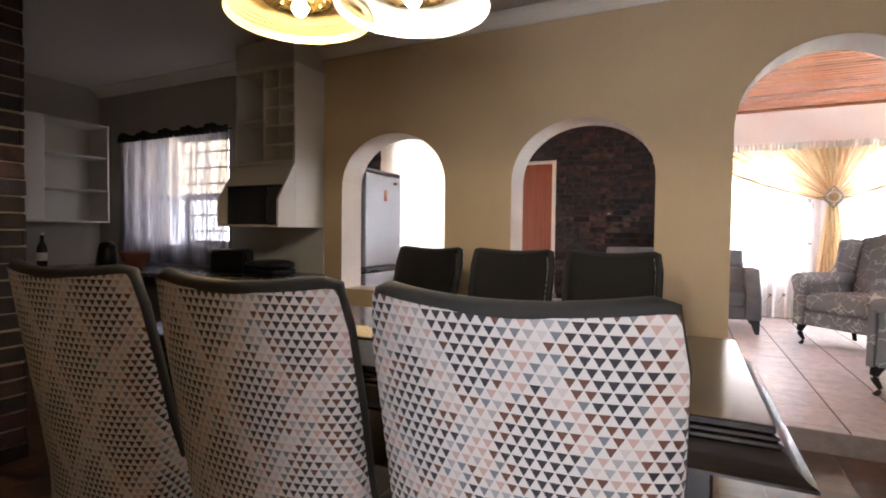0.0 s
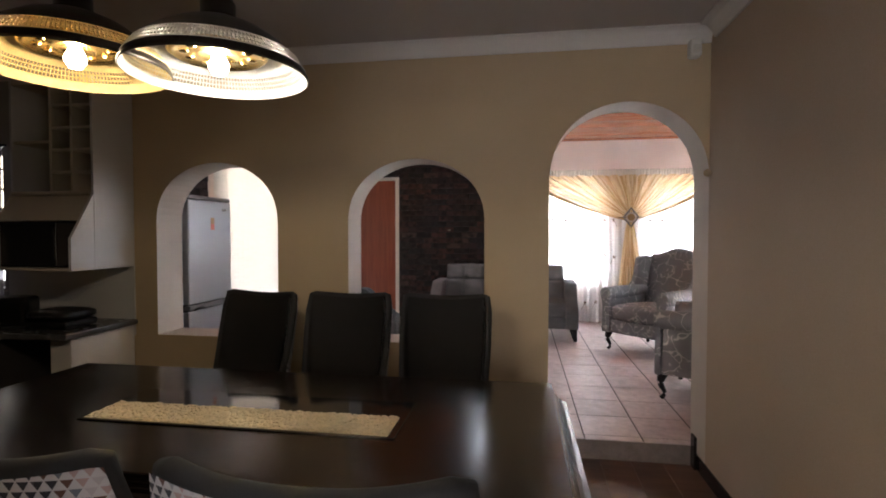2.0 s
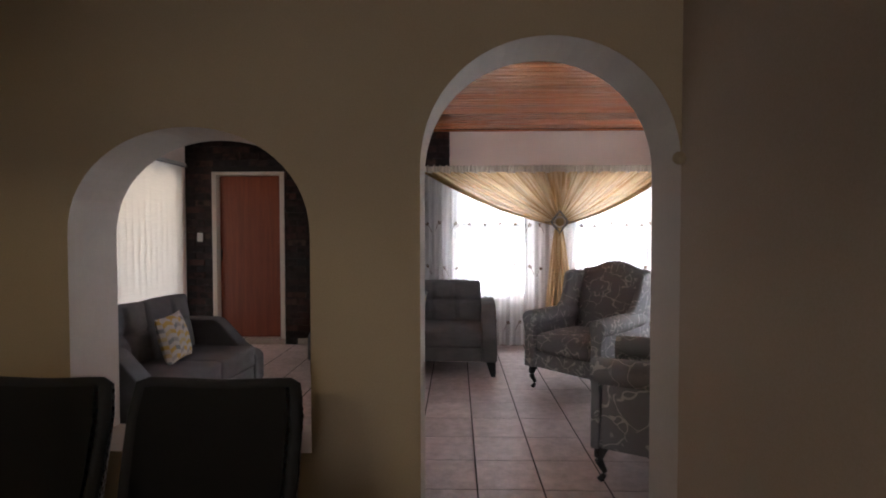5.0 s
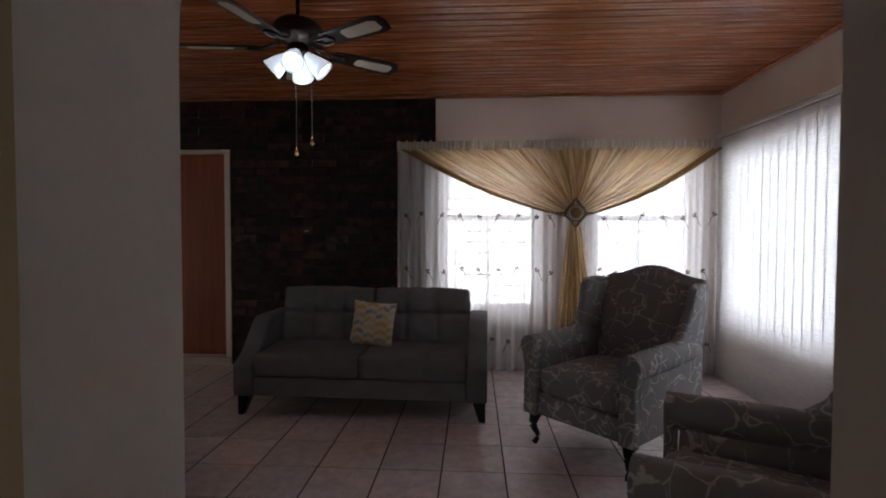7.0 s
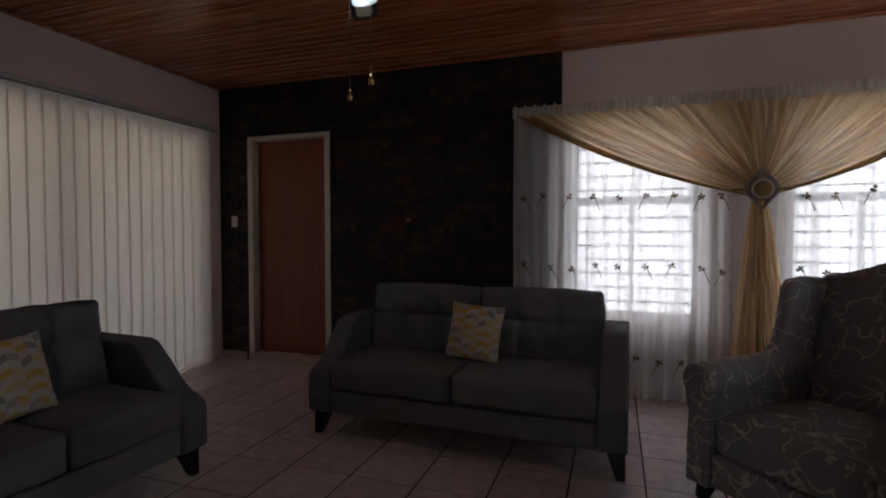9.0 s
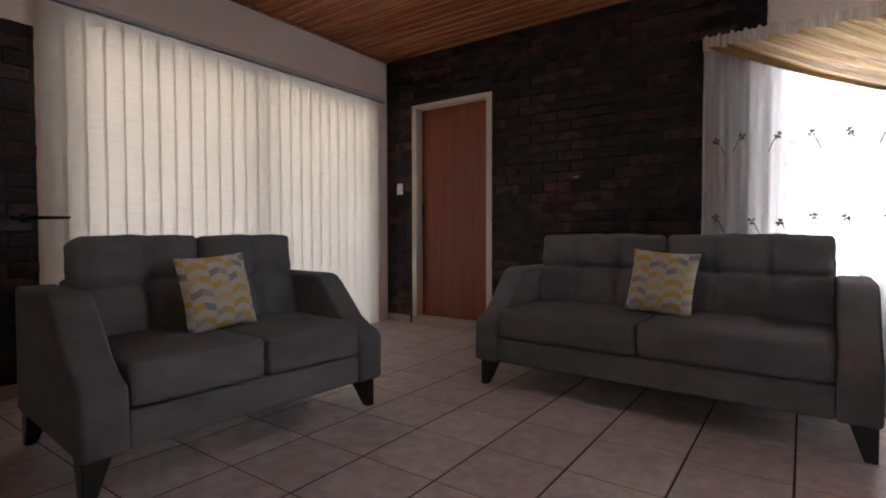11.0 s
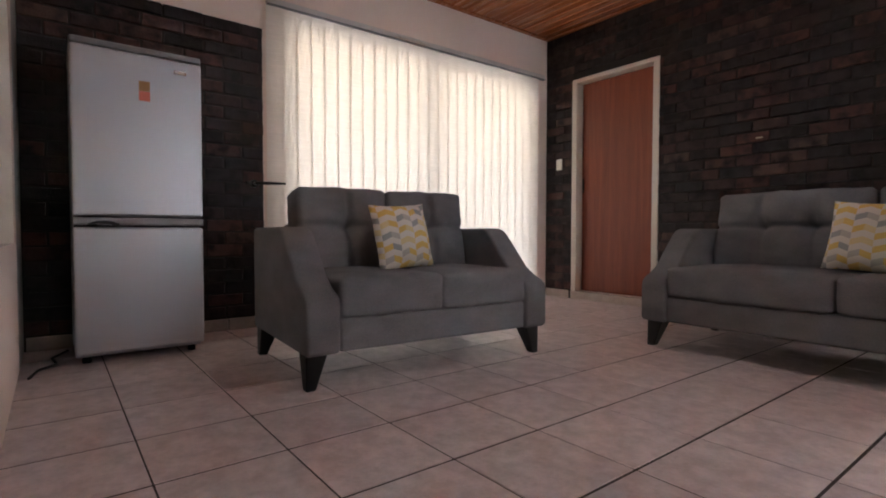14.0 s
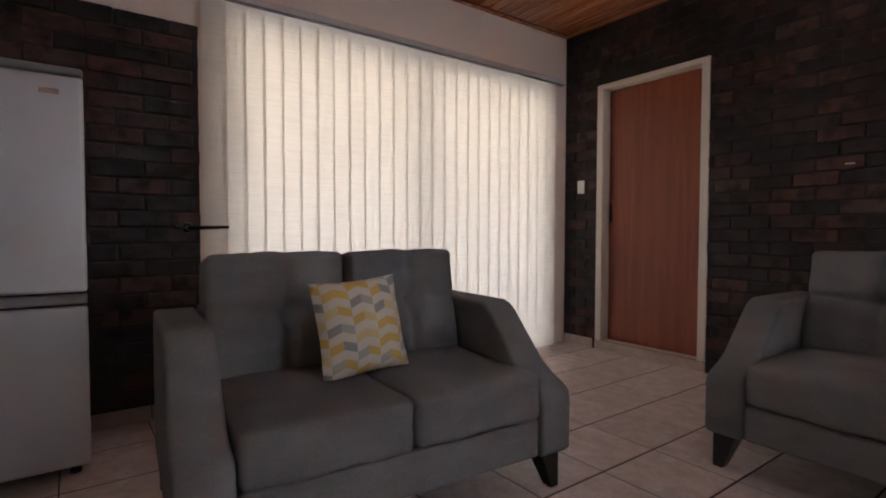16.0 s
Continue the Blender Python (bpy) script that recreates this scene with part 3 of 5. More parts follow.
def cornice_run(p0, p1, inward, name):
    """Coved cornice between wall and ceiling."""
    prof = [(0.0, -0.085), (0.012, -0.085), (0.016, -0.070), (0.030, -0.045), (0.052, -0.022), (0.072, -0.012), (0.085, -0.010), (0.085, 0.0), (0.0, 0.0)]
    a, b, w = Vector((*p0, CD)), Vector((*p1, CD)), Vector((*inward, 0))
    bm = bmesh.new()
    ra = [bm.verts.new(a + w * o + Vector((0, 0, z))) for o, z in prof]
    rb = [bm.verts.new(b + w * o + Vector((0, 0, z))) for o, z in prof]
    for i in range(len(prof)):
        j = (i + 1) % len(prof)
        bm.faces.new((ra[i], ra[j], rb[j], rb[i]))
    bm.faces.new(ra), bm.faces.new(rb[::-1])
    structure(name, bm, CORNICE, "white coved plaster cornice along the ceiling", "cornice")


cornice_run((XK, YA - 0.003), (XR - 0.003, YA - 0.003), (0, -1), "trim_cornice_north")
cornice_run((XR - 0.003, YS), (XR - 0.003, YA - 0.09), (-1, 0), "trim_cornice_east")

# dining floor of laminate planks, lounge slab and its step
floor_d = structure("floor_dining", box((XK - 0.2, YS - 0.2, FD - 0.12), (XR + 0.22, YT + 0.01, FD - 0.006)), GROUT, "glossy brown laminate plank floor", "floor")
structure("floor_lounge", box((XW - 0.25, YT + 0.02, -0.2), (XE + 0.2, YN + 0.25, -0.0022)), GROUT, "beige ceramic tiled floor with dark grout", "floor")
step = structure("step_riser", box((0.218, YT, FD), (XR - 0.001, YT + 0.0195, -0.006)), RISER, "tiled step up into the lounge", "step")

# dark skirting in the dining room
sk = box((XR - 0.016, YS, FD), (XR, YT - 0.002, FD + 0.085), 0.006)
structure("baseboard_dining_east", sk, DARK_WOOD, "dark wooden skirting board along the wall", "skirting")
structure("baseboard_end_block", box((XR - 0.032, YT - 0.075, FD), (XR - 0.017, YT - 0.003, 0.075), 0.004), DARK_WOOD, "dark skirting end block beside the step", "skirting")
structure("baseboard_dining_north", box((XK, YA - 0.016, FD), (0.205, YA, FD + 0.085), 0.006), DARK_WOOD, "dark wooden skirting board along the arch wall", "skirting")

# lounge north wall: brick part and window part
DOOR = rect(-2.70, 0.075, -1.83, 2.14)
W1, W2 = rect(0.33, 0.585, 1.25, 2.02), rect(1.80, 0.585, 2.72, 2.02)
wn = wall_sheet(rect(XW - 0.25, -0.2, XE + 0.2, 2.75), [DOOR, W1, W2], 0.25, Matrix.Translation((0, YN, 0)))
wall_n = structure("wall_north", wn, PLASTER_L, "lounge wall, part dark face brick, part plaster with two windows", "wall")
mortar_n = wall_sheet(rect(XW, 0.0, 0.253, CL), [DOOR], 0.010, Matrix.Translation((0, YN - 0.0125, 0)))
mn = part("mortar_bed", mortar_n, MORTAR, wall_n, "dark mortar behind the face bricks")

# lounge west wall with a wide sliding door
WD = rect(4.89, 0.0, 7.43, 2.165)
turn_w = Matrix.Translation((XW, 0, 0)) @ Matrix.Rotation(radians(90), 4, "Z")
ww = wall_sheet(rect(YB + 0.002, -0.2, YN, 2.75), [WD], 0.12, turn_w)
wall_w = structure("wall_west", ww, PLASTER_L, "lounge wall, plaster above dark face brick", "wall")
part("mortar_bed", box((XW + 0.002, YB, 0.0), (XW + 0.012, 4.73, 2.055)), MORTAR, wall_w, "dark mortar behind the face bricks")
WE = rect(4.7, 0.55, 7.42, 2.05)
turn_e = Matrix.Translation((XE + 0.2, 0, 0)) @ Matrix.Rotation(radians(90), 4, "Z")
structure("wall_east", wall_sheet(rect(YB + 0.002, -0.2, YN, 2.75), [WE], 0.2, turn_e), PLASTER_L, "cream plastered lounge wall with a wide window", "wall")

# varnished board ceiling of the lounge, one mesh
cb = bmesh.new()
y = YB
while y < YN:
    box((XW, y + 0.0035, CL), (XE, min(y + 0.0885, YN), CL + 0.015), 0.005, 1, cb)
    y += 0.092
box((XW - 0.2, YB, CL + 0.012), (XE + 0.2, YN + 0.2, CL + 0.1), 0, 1, cb)
structure("ceiling_lounge", cb, CEIL_WOOD, "varnished red-brown pine board ceiling", "ceiling")
for nm, lo, hi in (("north", (XW, YN - 0.055, CL - 0.016), (XE, YN - 0.0, CL - 0.001)), ("west", (XW, YB, CL - 0.016), (XW + 0.05, YN - 0.056, CL - 0.001)),
                   ("east", (XE - 0.05, YB, CL - 0.016), (XE, YN - 0.056, CL - 0.001)), ("south", (XW + 0.051, YB, CL - 0.016), (XE - 0.051, YB + 0.05, CL - 0.001))):
    structure("trim_ceiling_" + nm, box(lo, hi, 0.014, 3), CEIL_WOOD, "varnished wooden ceiling moulding", "moulding")

# hazy daylight outside each opening
def backdrop(name, lo, hi, colour, strength):
    structure(name, box(lo, hi), glow(name + "_haze", colour, strength), "bright hazy daylight outside", "backdrop")


backdrop("backdrop_north", (-0.6, YN + 1.2, -0.6), (3.8, YN + 1.25, 3.4), (0.93, 0.97, 1.0), DAY_N)
backdrop("backdrop_east", (XE + 1.2, 3.6, -0.6), (XE + 1.25, 8.6, 3.4), (0.90, 0.95, 1.0), DAY_E)
backdrop("backdrop_west", (XW - 1.35, 3.2, -0.3), (XW - 1.3, 9.2, 1.35), (0.95, 0.97, 1.0), DAY_W)
backdrop("backdrop_west_high", (XW - 1.36, 3.2, 1.36), (XW - 1.31, 9.2, 4.2), (1.0, 0.87, 0.66), DAY_W)
backdrop("backdrop_kitchen", (-5.6, YB + 0.65, 0.2), (-3.34, YB + 0.8, 2.6), (0.96, 0.96, 1.0), DAY_K)
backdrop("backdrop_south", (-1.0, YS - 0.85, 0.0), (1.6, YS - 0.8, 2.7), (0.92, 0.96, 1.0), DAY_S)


# ---- windows, doors ----
def steel_window(name, x0, z0, x1, z1, y, bars, transom, label):
    """A steel window in a wall along x: frame, mullion, transom, panes and burglar bars."""
    w = thing(name, Matrix.Translation((x0, y, z0)), label, "window")
    w["kind"] = "structure"
    wd, ht = x1 - x0, z1 - z0
    fr = bmesh.new()
    for lo, hi in (((0, 0, 0), (0.045, 0.05, ht)), ((wd - 0.045, 0, 0), (wd, 0.05, ht)), ((0.045, 0, 0), (wd - 0.045, 0.05, 0.045)), ((0.045, 0, ht - 0.045), (wd - 0.045, 0.05, ht))):
        box(lo, hi, 0.006, 1, fr)
    part("window_frame", fr, STEEL_WHITE, w, "white painted steel frame")
    part("transom", box((0.045, 0.004, transom - 0.03), (wd - 0.045, 0.046, transom + 0.03), 0.006, 1), STEEL_WHITE, w)
    part("mullion", box((wd * 0.46, 0.006, 0.045), (wd * 0.46 + 0.04, 0.044, transom - 0.03), 0.006, 1), STEEL_WHITE, w)
    part("pane", box((0.045, 0.022, 0.045), (wd - 0.045, 0.026, ht - 0.045)), GLASS, w).visible_shadow = False
    part("window_sill", box((-0.03, -0.10, -0.03), (wd + 0.03, 0.05, -0.002), 0.006, 1), WHITE_PAINT, w, "painted window sill")
    for i in range(bars):
        z = 0.06 + (ht - 0.12) * (i + 0.5) / bars
        part("burglar_bar", box((0.03, 0.07, z - 0.007), (wd - 0.03, 0.082, z + 0.007), 0.002, 1), BAR_STEEL, w)
    return w


steel_window("window_1", 0.33, 0.585, 1.25, 2.02, YN + 0.10, 12, 0.905, "white steel window with horizontal burglar bars")
steel_window("window_2", 1.80, 0.585, 2.72, 2.02, YN + 0.10, 12, 0.905, "white steel window with horizontal burglar bars")
steel_window("window_3", -4.92, 0.90, -3.60, 1.91, YA + 0.10, 6, 0.45, "white steel kitchen window with burglar bars")

ew = thing("window_4", Matrix.Translation((XE + 0.08, 4.7, 0.55)), "wide white framed window behind vertical blinds", "window")
ew["kind"] = "structure"
efr = bmesh.new()
for y0, y1, z0, z1 in ((0, 0.05, 0, 1.5), (2.67, 2.72, 0, 1.5), (0.05, 2.67, 0, 0.05), (0.05, 2.67, 1.45, 1.5), (1.33, 1.39, 0.05, 1.45)):
    box((0, y0, z0), (0.05, y1, z1), 0.006, 1, efr)
part("window_frame", efr, STEEL_WHITE, ew)
part("pane", box((0.022, 0.05, 0.05), (0.026, 2.67, 1.45)), GLASS, ew).visible_shadow = False
sd = thing("door_sliding", Matrix.Translation((XW - 0.10, 4.89, 0.0)), "glazed sliding door behind cream vertical blinds", "sliding door")
sd["kind"] = "structure"
sfr = bmesh.new()
for y0, y1, z0, z1 in ((0, 0.05, 0, 2.165), (2.49, 2.54, 0, 2.165), (0.05, 2.49, 0, 0.06), (0.05, 2.49, 2.115, 2.165), (1.22, 1.30, 0.06, 2.115)):
    box((0, y0, z0), (0.05, y1, z1), 0.006, 1, sfr)
part("door_frame", sfr, STEEL_WHITE, sd)
part("pane", box((0.022, 0.05, 0.06), (0.026, 2.49, 2.115)), GLASS, sd).visible_shadow = False

# inner door
dr = thing("door_1", Matrix.Translation((-2.70, YN, 0.075)), "closed red-brown veneered door in a cream frame", "door")
dr["kind"] = "structure"
for lo, hi in (((-0.022, -0.026, 0), (0.036, 0.11, 2.052)), ((0.834, -0.026, 0), (0.892, 0.11, 2.052)), ((-0.022, -0.026, 2.052), (0.892, 0.11, 2.09))):
    part("door_frame", box(lo, hi, 0.005, 1), WHITE_PAINT, dr, "cream painted door frame")
leaf = part("door_leaf", box((0.040, 0.066, 0.004), (0.830, 0.106, 2.048), 0.003, 1), DOOR_WOOD, dr, "reddish brown wood veneer leaf")
part("door_handle", box((0.046, 0.056, 0.98), (0.068, 0.066, 1.12), 0.004, 1), METAL_BLACK, leaf, "dark handle plate")
part("threshold", box((-0.022, -0.03, -0.075), (0.892, 0.10, -0.001), 0.004, 1), SKIRT, dr, "raised tiled threshold")
structure("wall_behind_door", box((-3.0, YN + 0.26, -0.2), (-1.6, YN + 0.3, 2.7)), PLASTER_L, "plain plaster behind the door", "wall")


# ---- curtains and blinds ----
def vertical_blind(name, x, y0, y1, ztop, zbot, mat, label, pitch, angle, face):
    b = thing(name, Matrix.Translation((x, y0, 0)), label, "vertical blind")
    part("headrail", box((-0.022, 0, ztop - 0.012), (0.022, y1 - y0, ztop + 0.028), 0.006, 1), WHITE_BOARD, b, "slim grey-white headrail")
    part("carrier_track", box((-0.012, 0.004, ztop - 0.020), (0.026, y1 - y0 - 0.004, ztop - 0.0125)), FRIDGE_DARK, b, "dark grey track under the headrail")
    h = ztop - 0.021 - zbot
    w = 0.1205

    def f(u, v):
        s = (u - 0.5) * w
        return (face * 0.0012 * (1 - (2 * u - 1) ** 2), s, v * h)
    me = None
    n = int((y1 - y0) / pitch)
    rng = random.Random(7)
    for i in range(n):
        place = Matrix.Translation((face * 0.004, pitch * (i + 0.5), zbot)) @ Matrix.Rotation(radians(angle + rng.uniform(-0.35, 0.35)), 4, "Z") @ Matrix.Rotation(radians(rng.uniform(-0.08, 0.08)), 4, "X")
        if me is None:
            ob = part("slat", sheet(f, 4, 8), mat, b, "", True, place)
            me = ob.data
        else:
            ob = new("slat", me)
            ob.parent, ob.matrix_basis = b, place
    for i in (0, n - 1):
        part("weight_chain", tube([(0.0, pitch * (i + 0.5), zbot + 0.02), (0.0, pitch * (i + 0.9), zbot + 0.012)], 0.002, 6), PLASTIC, b)
    return b


vertical_blind("vertical_blind", XW + 0.07, 4.745, 7.56, 2.225, 0.012, SLAT_W, "closed cream fabric vertical blinds over the sliding door", 0.1045, -3, 1)
vertical_blind("vertical_blind", XE - 0.07, 4.45, 7.60, 2.225, 0.012, SLAT_E, "closed white fabric vertical blinds over the east window", 0.1045, 3, -1)

YC = YN - 0.13
cur = thing("curtain", Matrix.Translation((-0.10, YC, 0.0)), "white voile curtain with embroidered sprigs under a gold swag", "curtain")
CW, CTOP = 3.03, 2.183


def fold(x, k=1.0):
    return 0.020 * k * math.sin(x * 46 + 1.7 * math.sin(x * 5.1)) + 0.010 * k * math.sin(x * 97 + 2 * math.sin(x * 3))


part("voile", sheet(lambda u, v: (u * CW, fold(u * CW, 1.15 - 0.5 * v), 0.03 + v * (CTOP - 0.05)), 300, 10), SHEER, cur, "sheer white voile falling to the floor", True)
part("curtain_rail", tube([(-0.06, -0.01, CTOP + 0.012), (CW + 0.02, -0.01, CTOP + 0.012)], 0.010), METAL_BLACK, cur, "thin dark curtain rail")
part("finial", moved(lathe([(0.0, -0.02), (0.014, -0.014), (0.02, 0), (0.014, 0.014), (0, 0.02)], 12), Matrix.Translation((-0.075, -0.01, CTOP + 0.012))), METAL_BLACK, cur, "small dark finial", True)
part("heading", sheet(lambda u, v: (u * CW, -0.045 + 0.013 * math.sin(u * CW * 165 + 2 * math.sin(u * 17)) * (0.6 + 0.4 * v), CTOP - 0.070 + v * 0.085 + (0.014 * max(0, math.sin(u * CW * 83)) if v > 0.9 else 0)), 520, 3), HEADING, cur, "gathered ivory heading", True)
KX, KZ = 1.655, 1.525


def swag_point(side):
    x_out = 0.03 if side < 0 else CW - 0.02

    def f(u, v):
        # u across the top from the middle to the end, v from the rail down to the knot
        top = Vector((KX + (x_out - KX) * u, -0.05, CTOP - 0.055))
        end = Vector((KX + side * 0.05 * u, -0.115, KZ + 0.055 - 0.10 * u))
        p = top.lerp(end, v)
        sag = math.sin(math.pi * v) * (0.03 + 0.17 * u ** 2) * (0.55 + 0.45 * u)
        p.z -= sag * 0.42
        p.y -= 0.040 * math.sin(u * 50 + v * 3 + 1.5 * math.sin(u * 9)) * (0.3 + 0.7 * math.sin(math.pi * min(1, v * 1.05)) ** 0.6) + 0.035 * math.sin(math.pi * v) + 0.010 * math.sin(u * 131)
        return p
    return f


def swag(side):
    return sheet(swag_point(side), 150, 24, 0.0, lambda u, v: (u + 2 * side, v))


def swag_hem(side):
    whole = swag_point(side)
    return sheet(lambda u, v: Vector(whole(0.925 + 0.075 * u, v)) + Vector((0, -0.004, 0)), 3, 30)


part("hem", swag_hem(-1), GOLD_HEM, cur, "darker doubled hem of the swag", True)
part("hem", swag_hem(1), GOLD_HEM, cur, "darker doubled hem of the swag", True)
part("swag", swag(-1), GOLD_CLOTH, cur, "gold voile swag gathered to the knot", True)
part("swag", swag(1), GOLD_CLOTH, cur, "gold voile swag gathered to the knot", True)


def tail(off, spread, zend, seed):
    def f(u, v):
        w = 0.035 + spread * (1 - v) ** 0.8
        s = (u - 0.5) * 2
        return (KX + off * (1 - v) ** 0.7 + s * w, -0.085 + 0.028 * math.sin(u * 26 + seed + v) * (0.4 + 0.6 * (1 - v)), zend + v * (KZ - 0.05 - zend))
    return sheet(f, 60, 20, 0.0, lambda u, v: (u * 0.3 + seed, v))


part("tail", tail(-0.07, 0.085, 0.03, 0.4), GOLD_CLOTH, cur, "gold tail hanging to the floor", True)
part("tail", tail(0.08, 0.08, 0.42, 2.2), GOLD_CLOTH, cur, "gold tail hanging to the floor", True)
knot = part("tie_knot", cushion((0.13, 0.08, 0.15), 0.035, (0.0, 0.02, 0.0), 6), GOLD_HEM, cur, "gathered gold knot", True, Matrix.Translation((KX, -0.12, KZ)))
ring = [(KX + 0.098 * a, -0.165, KZ + 0.130 * b) for a, b in ((0, 1), (0.35, 0.62), (0.72, 0.3), (1, 0), (0.72, -0.3), (0.35, -0.62), (0, -1), (-0.35, -0.62), (-0.72, -0.3), (-1, 0), (-0.72, 0.3), (-0.35, 0.62))]
part("tie_back", tube(ring, 0.013, 8, True), surface("dark_beaded_tie", (0.20, 0.18, 0.16), 0.5, fine=300, vary=0.4, bump=0.6), cur, "dark diamond-shaped beaded tie-back", True)
circ = [(KX + 0.06 * math.cos(a), -0.172, KZ + 0.06 * math.sin(a)) for a in [k * math.pi / 8 for k in range(16)]]
part("tie_ring", tube(circ, 0.009, 8, True), CREAM_BOARD, cur, "pale ring in the tie-back", True)
part("tie_pin", tube([(KX - 0.17, -0.14, KZ), (KX + 0.17, -0.14, KZ)], 0.006), SPRIG, cur, "dark stick through the tie-back")

# embroidered sprigs in three rows
sprigs = bmesh.new()
rng = random.Random(3)
for row_z in (1.50, 0.985, 0.30):
    x = 0.10
    while x < CW - 0.05:
        if abs(x - KX) > 0.16:
            cx, cz = x + rng.uniform(-0.02, 0.02), row_z + rng.uniform(-0.02, 0.025)
            yb = fold(cx) - 0.026
            for k in range(5):
                a = k * 1.256 + rng.uniform(0, 1)
                p = [(cx, yb, cz), (cx + 0.018 * math.cos(a - 0.5), yb - 0.002, cz + 0.018 * math.sin(a - 0.5)), (cx + 0.028 * math.cos(a), yb, cz + 0.028 * math.sin(a)), (cx + 0.018 * math.cos(a + 0.5), yb - 0.002, cz + 0.018 * math.sin(a + 0.5))]
                sprigs.faces.new([sprigs.verts.new(q) for q in p])
            side = rng.choice((-1, 1))
            stem = [(cx + side * 0.05 * t, yb, cz - 0.10 * t ** 1.5) for t in (0, 0.3, 0.6, 1.0)]
            joined(sprigs, tube(stem, 0.003, 4))
        x += rng.uniform(0.13, 0.19)
sp = part("embroidery", sprigs, SPRIG, cur, "brown embroidered flower sprigs")
sp["kind"] = "stuff"

kc = thing("kitchen_curtain", Matrix.Translation((-5.0, YA - 0.07, 0)), "grey voile kitchen curtain with a black frilled heading", "curtain")
part("voile", sheet(lambda u, v: (u * 1.48, 0.018 * math.sin(u * 44 + 2 * math.sin(u * 6)) * (1.1 - 0.4 * v), 0.73 + v * 1.17), 140, 8), KITCHEN_VOILE, kc, "grey voile", True)
part("heading", sheet(lambda u, v: (u * 1.48, -0.02 + 0.012 * math.sin(u * 120), 1.875 + v * (0.075 + 0.018 * math.sin(u * 31))), 160, 3, 0.004), BLACK_CLOTH, kc, "black frilled heading", True)
part("curtain_rod", tube([(-0.03, 0.0, 1.905), (1.51, 0.0, 1.905)], 0.009), METAL_BLACK, kc)


# ---- lounge things ----
def sofa(name, place, width, label, depth=0.82):
    """Front along -y, centred on x, the floor at z 0."""
    s = thing(name, place, label, "sofa", "grey sofas")
    hw, at = width / 2, 0.145
    d0, d1 = -depth / 2, depth / 2
    prof = [(d1, 0.15), (d1, 0.66), (d1 - 0.02, 0.68), (-0.06, 0.68), (-0.10, 0.668), (-0.135, 0.640), (-0.225, 0.545), (-0.300, 0.465), (-0.365, 0.425), (-0.415, 0.405), (-0.443, 0.385), (-0.45, 0.355), (-0.45, 0.17), (-0.435, 0.15)]
    for side in (-1, 1):
        bm = extruded(prof, at, "x", 0.016, 3)
        part("arm", moved(bm, Matrix.Translation((hw - at if side > 0 else -hw, 0, 0))), GREY_FABRIC, s, "sloping upholstered arm", True)
    part("base", box((-hw + at + 0.002, d0 - 0.024, 0.155), (hw - at - 0.002, d1 - 0.03, 0.295), 0.012, 2), GREY_FABRIC, s)
    part("back_frame", box((-hw + at + 0.002, d1 - 0.16, 0.30), (hw - at - 0.002, d1, 0.70), 0.03, 3), GREY_FABRIC, s)
    cw = (width - 2 * at) / 2
    for i in (-1, 1):
        cx = i * cw / 2
        part("seat_cushion", cushion((cw - 0.004, depth - 0.13, 0.172), 0.026, (0, 0.006, 0.014), 18), GREY_FABRIC, s, "", True, Matrix.Translation((cx, -0.100, 0.379)))
        dents = [(k * cw * 0.165, 0.02, 0.046) for k in ((-1, 1) if width > 1.5 else (0.2,))]
        part("back_cushion", cushion((cw - 0.006, 0.19, 0.455), 0.030, (0, 0.034, 0.006), 48, dents), GREY_FABRIC, s, "button-tufted back cushion", True, Matrix.Translation((cx, d1 - 0.215, 0.655)) @ Matrix.Rotation(radians(-10), 4, "X"))
    for sx in (-1, 1):
        for sy, k in ((d0 + 0.085, -1), (d1 - 0.085, 1)):
            bm = bmesh.new()
            bmesh.ops.create_cube(bm, size=1)
            for v in bm.verts:
                low = v.co.z < 0
                inner = v.co.x * sx < 0
                ix = hw - 0.012 - ((0.042 if low else 0.095) if inner else 0)
                iy = (0.045 if low else 0.095) if v.co.y * k < 0 else 0
                v.co = Vector((sx * ix, sy + k * (0.075 - iy), 0 if low else 0.153))
            bmesh.ops.bevel(bm, geom=bm.edges[:], offset=0.005, segments=1, affect="EDGES")
            part("leg", bm, BLACK_LEG, s, "black tapered wooden leg")
    return s


def scatter_cushion(place, size, label):
    bm = bmesh.new()
    bmesh.ops.create_grid(bm, x_segments=16, y_segments=16, size=1)
    top = bm.verts[:]
    got = bmesh.ops.duplicate(bm, geom=bm.faces[:] + bm.edges[:] + bm.verts[:])["geom"]
    low = [g for g in got if isinstance(g, bmesh.types.BMVert)]
    for verts, sg in ((top, -1), (low, 1)):
        for v in verts:
            a, b = v.co.x, v.co.y
            th = 0.062 * ((1 - a ** 2) * (1 - b ** 2)) ** 0.42
            pull = 1 - 0.06 * (1 - a * a) * b * b - 0.06 * (1 - b * b) * a * a
            v.co = Vector((a * size / 2 * pull, sg * th + 0.004 * noise.noise(Vector((a * 2, b * 2, sg))), b * size / 2 * pull))
    bmesh.ops.remove_doubles(bm, verts=bm.verts, dist=0.0005)
    ob = link("scatter_cushion", bm, CHEVRON, None, "", True, place)
    return tagged(ob, label, "cushion", "chevron cushions")


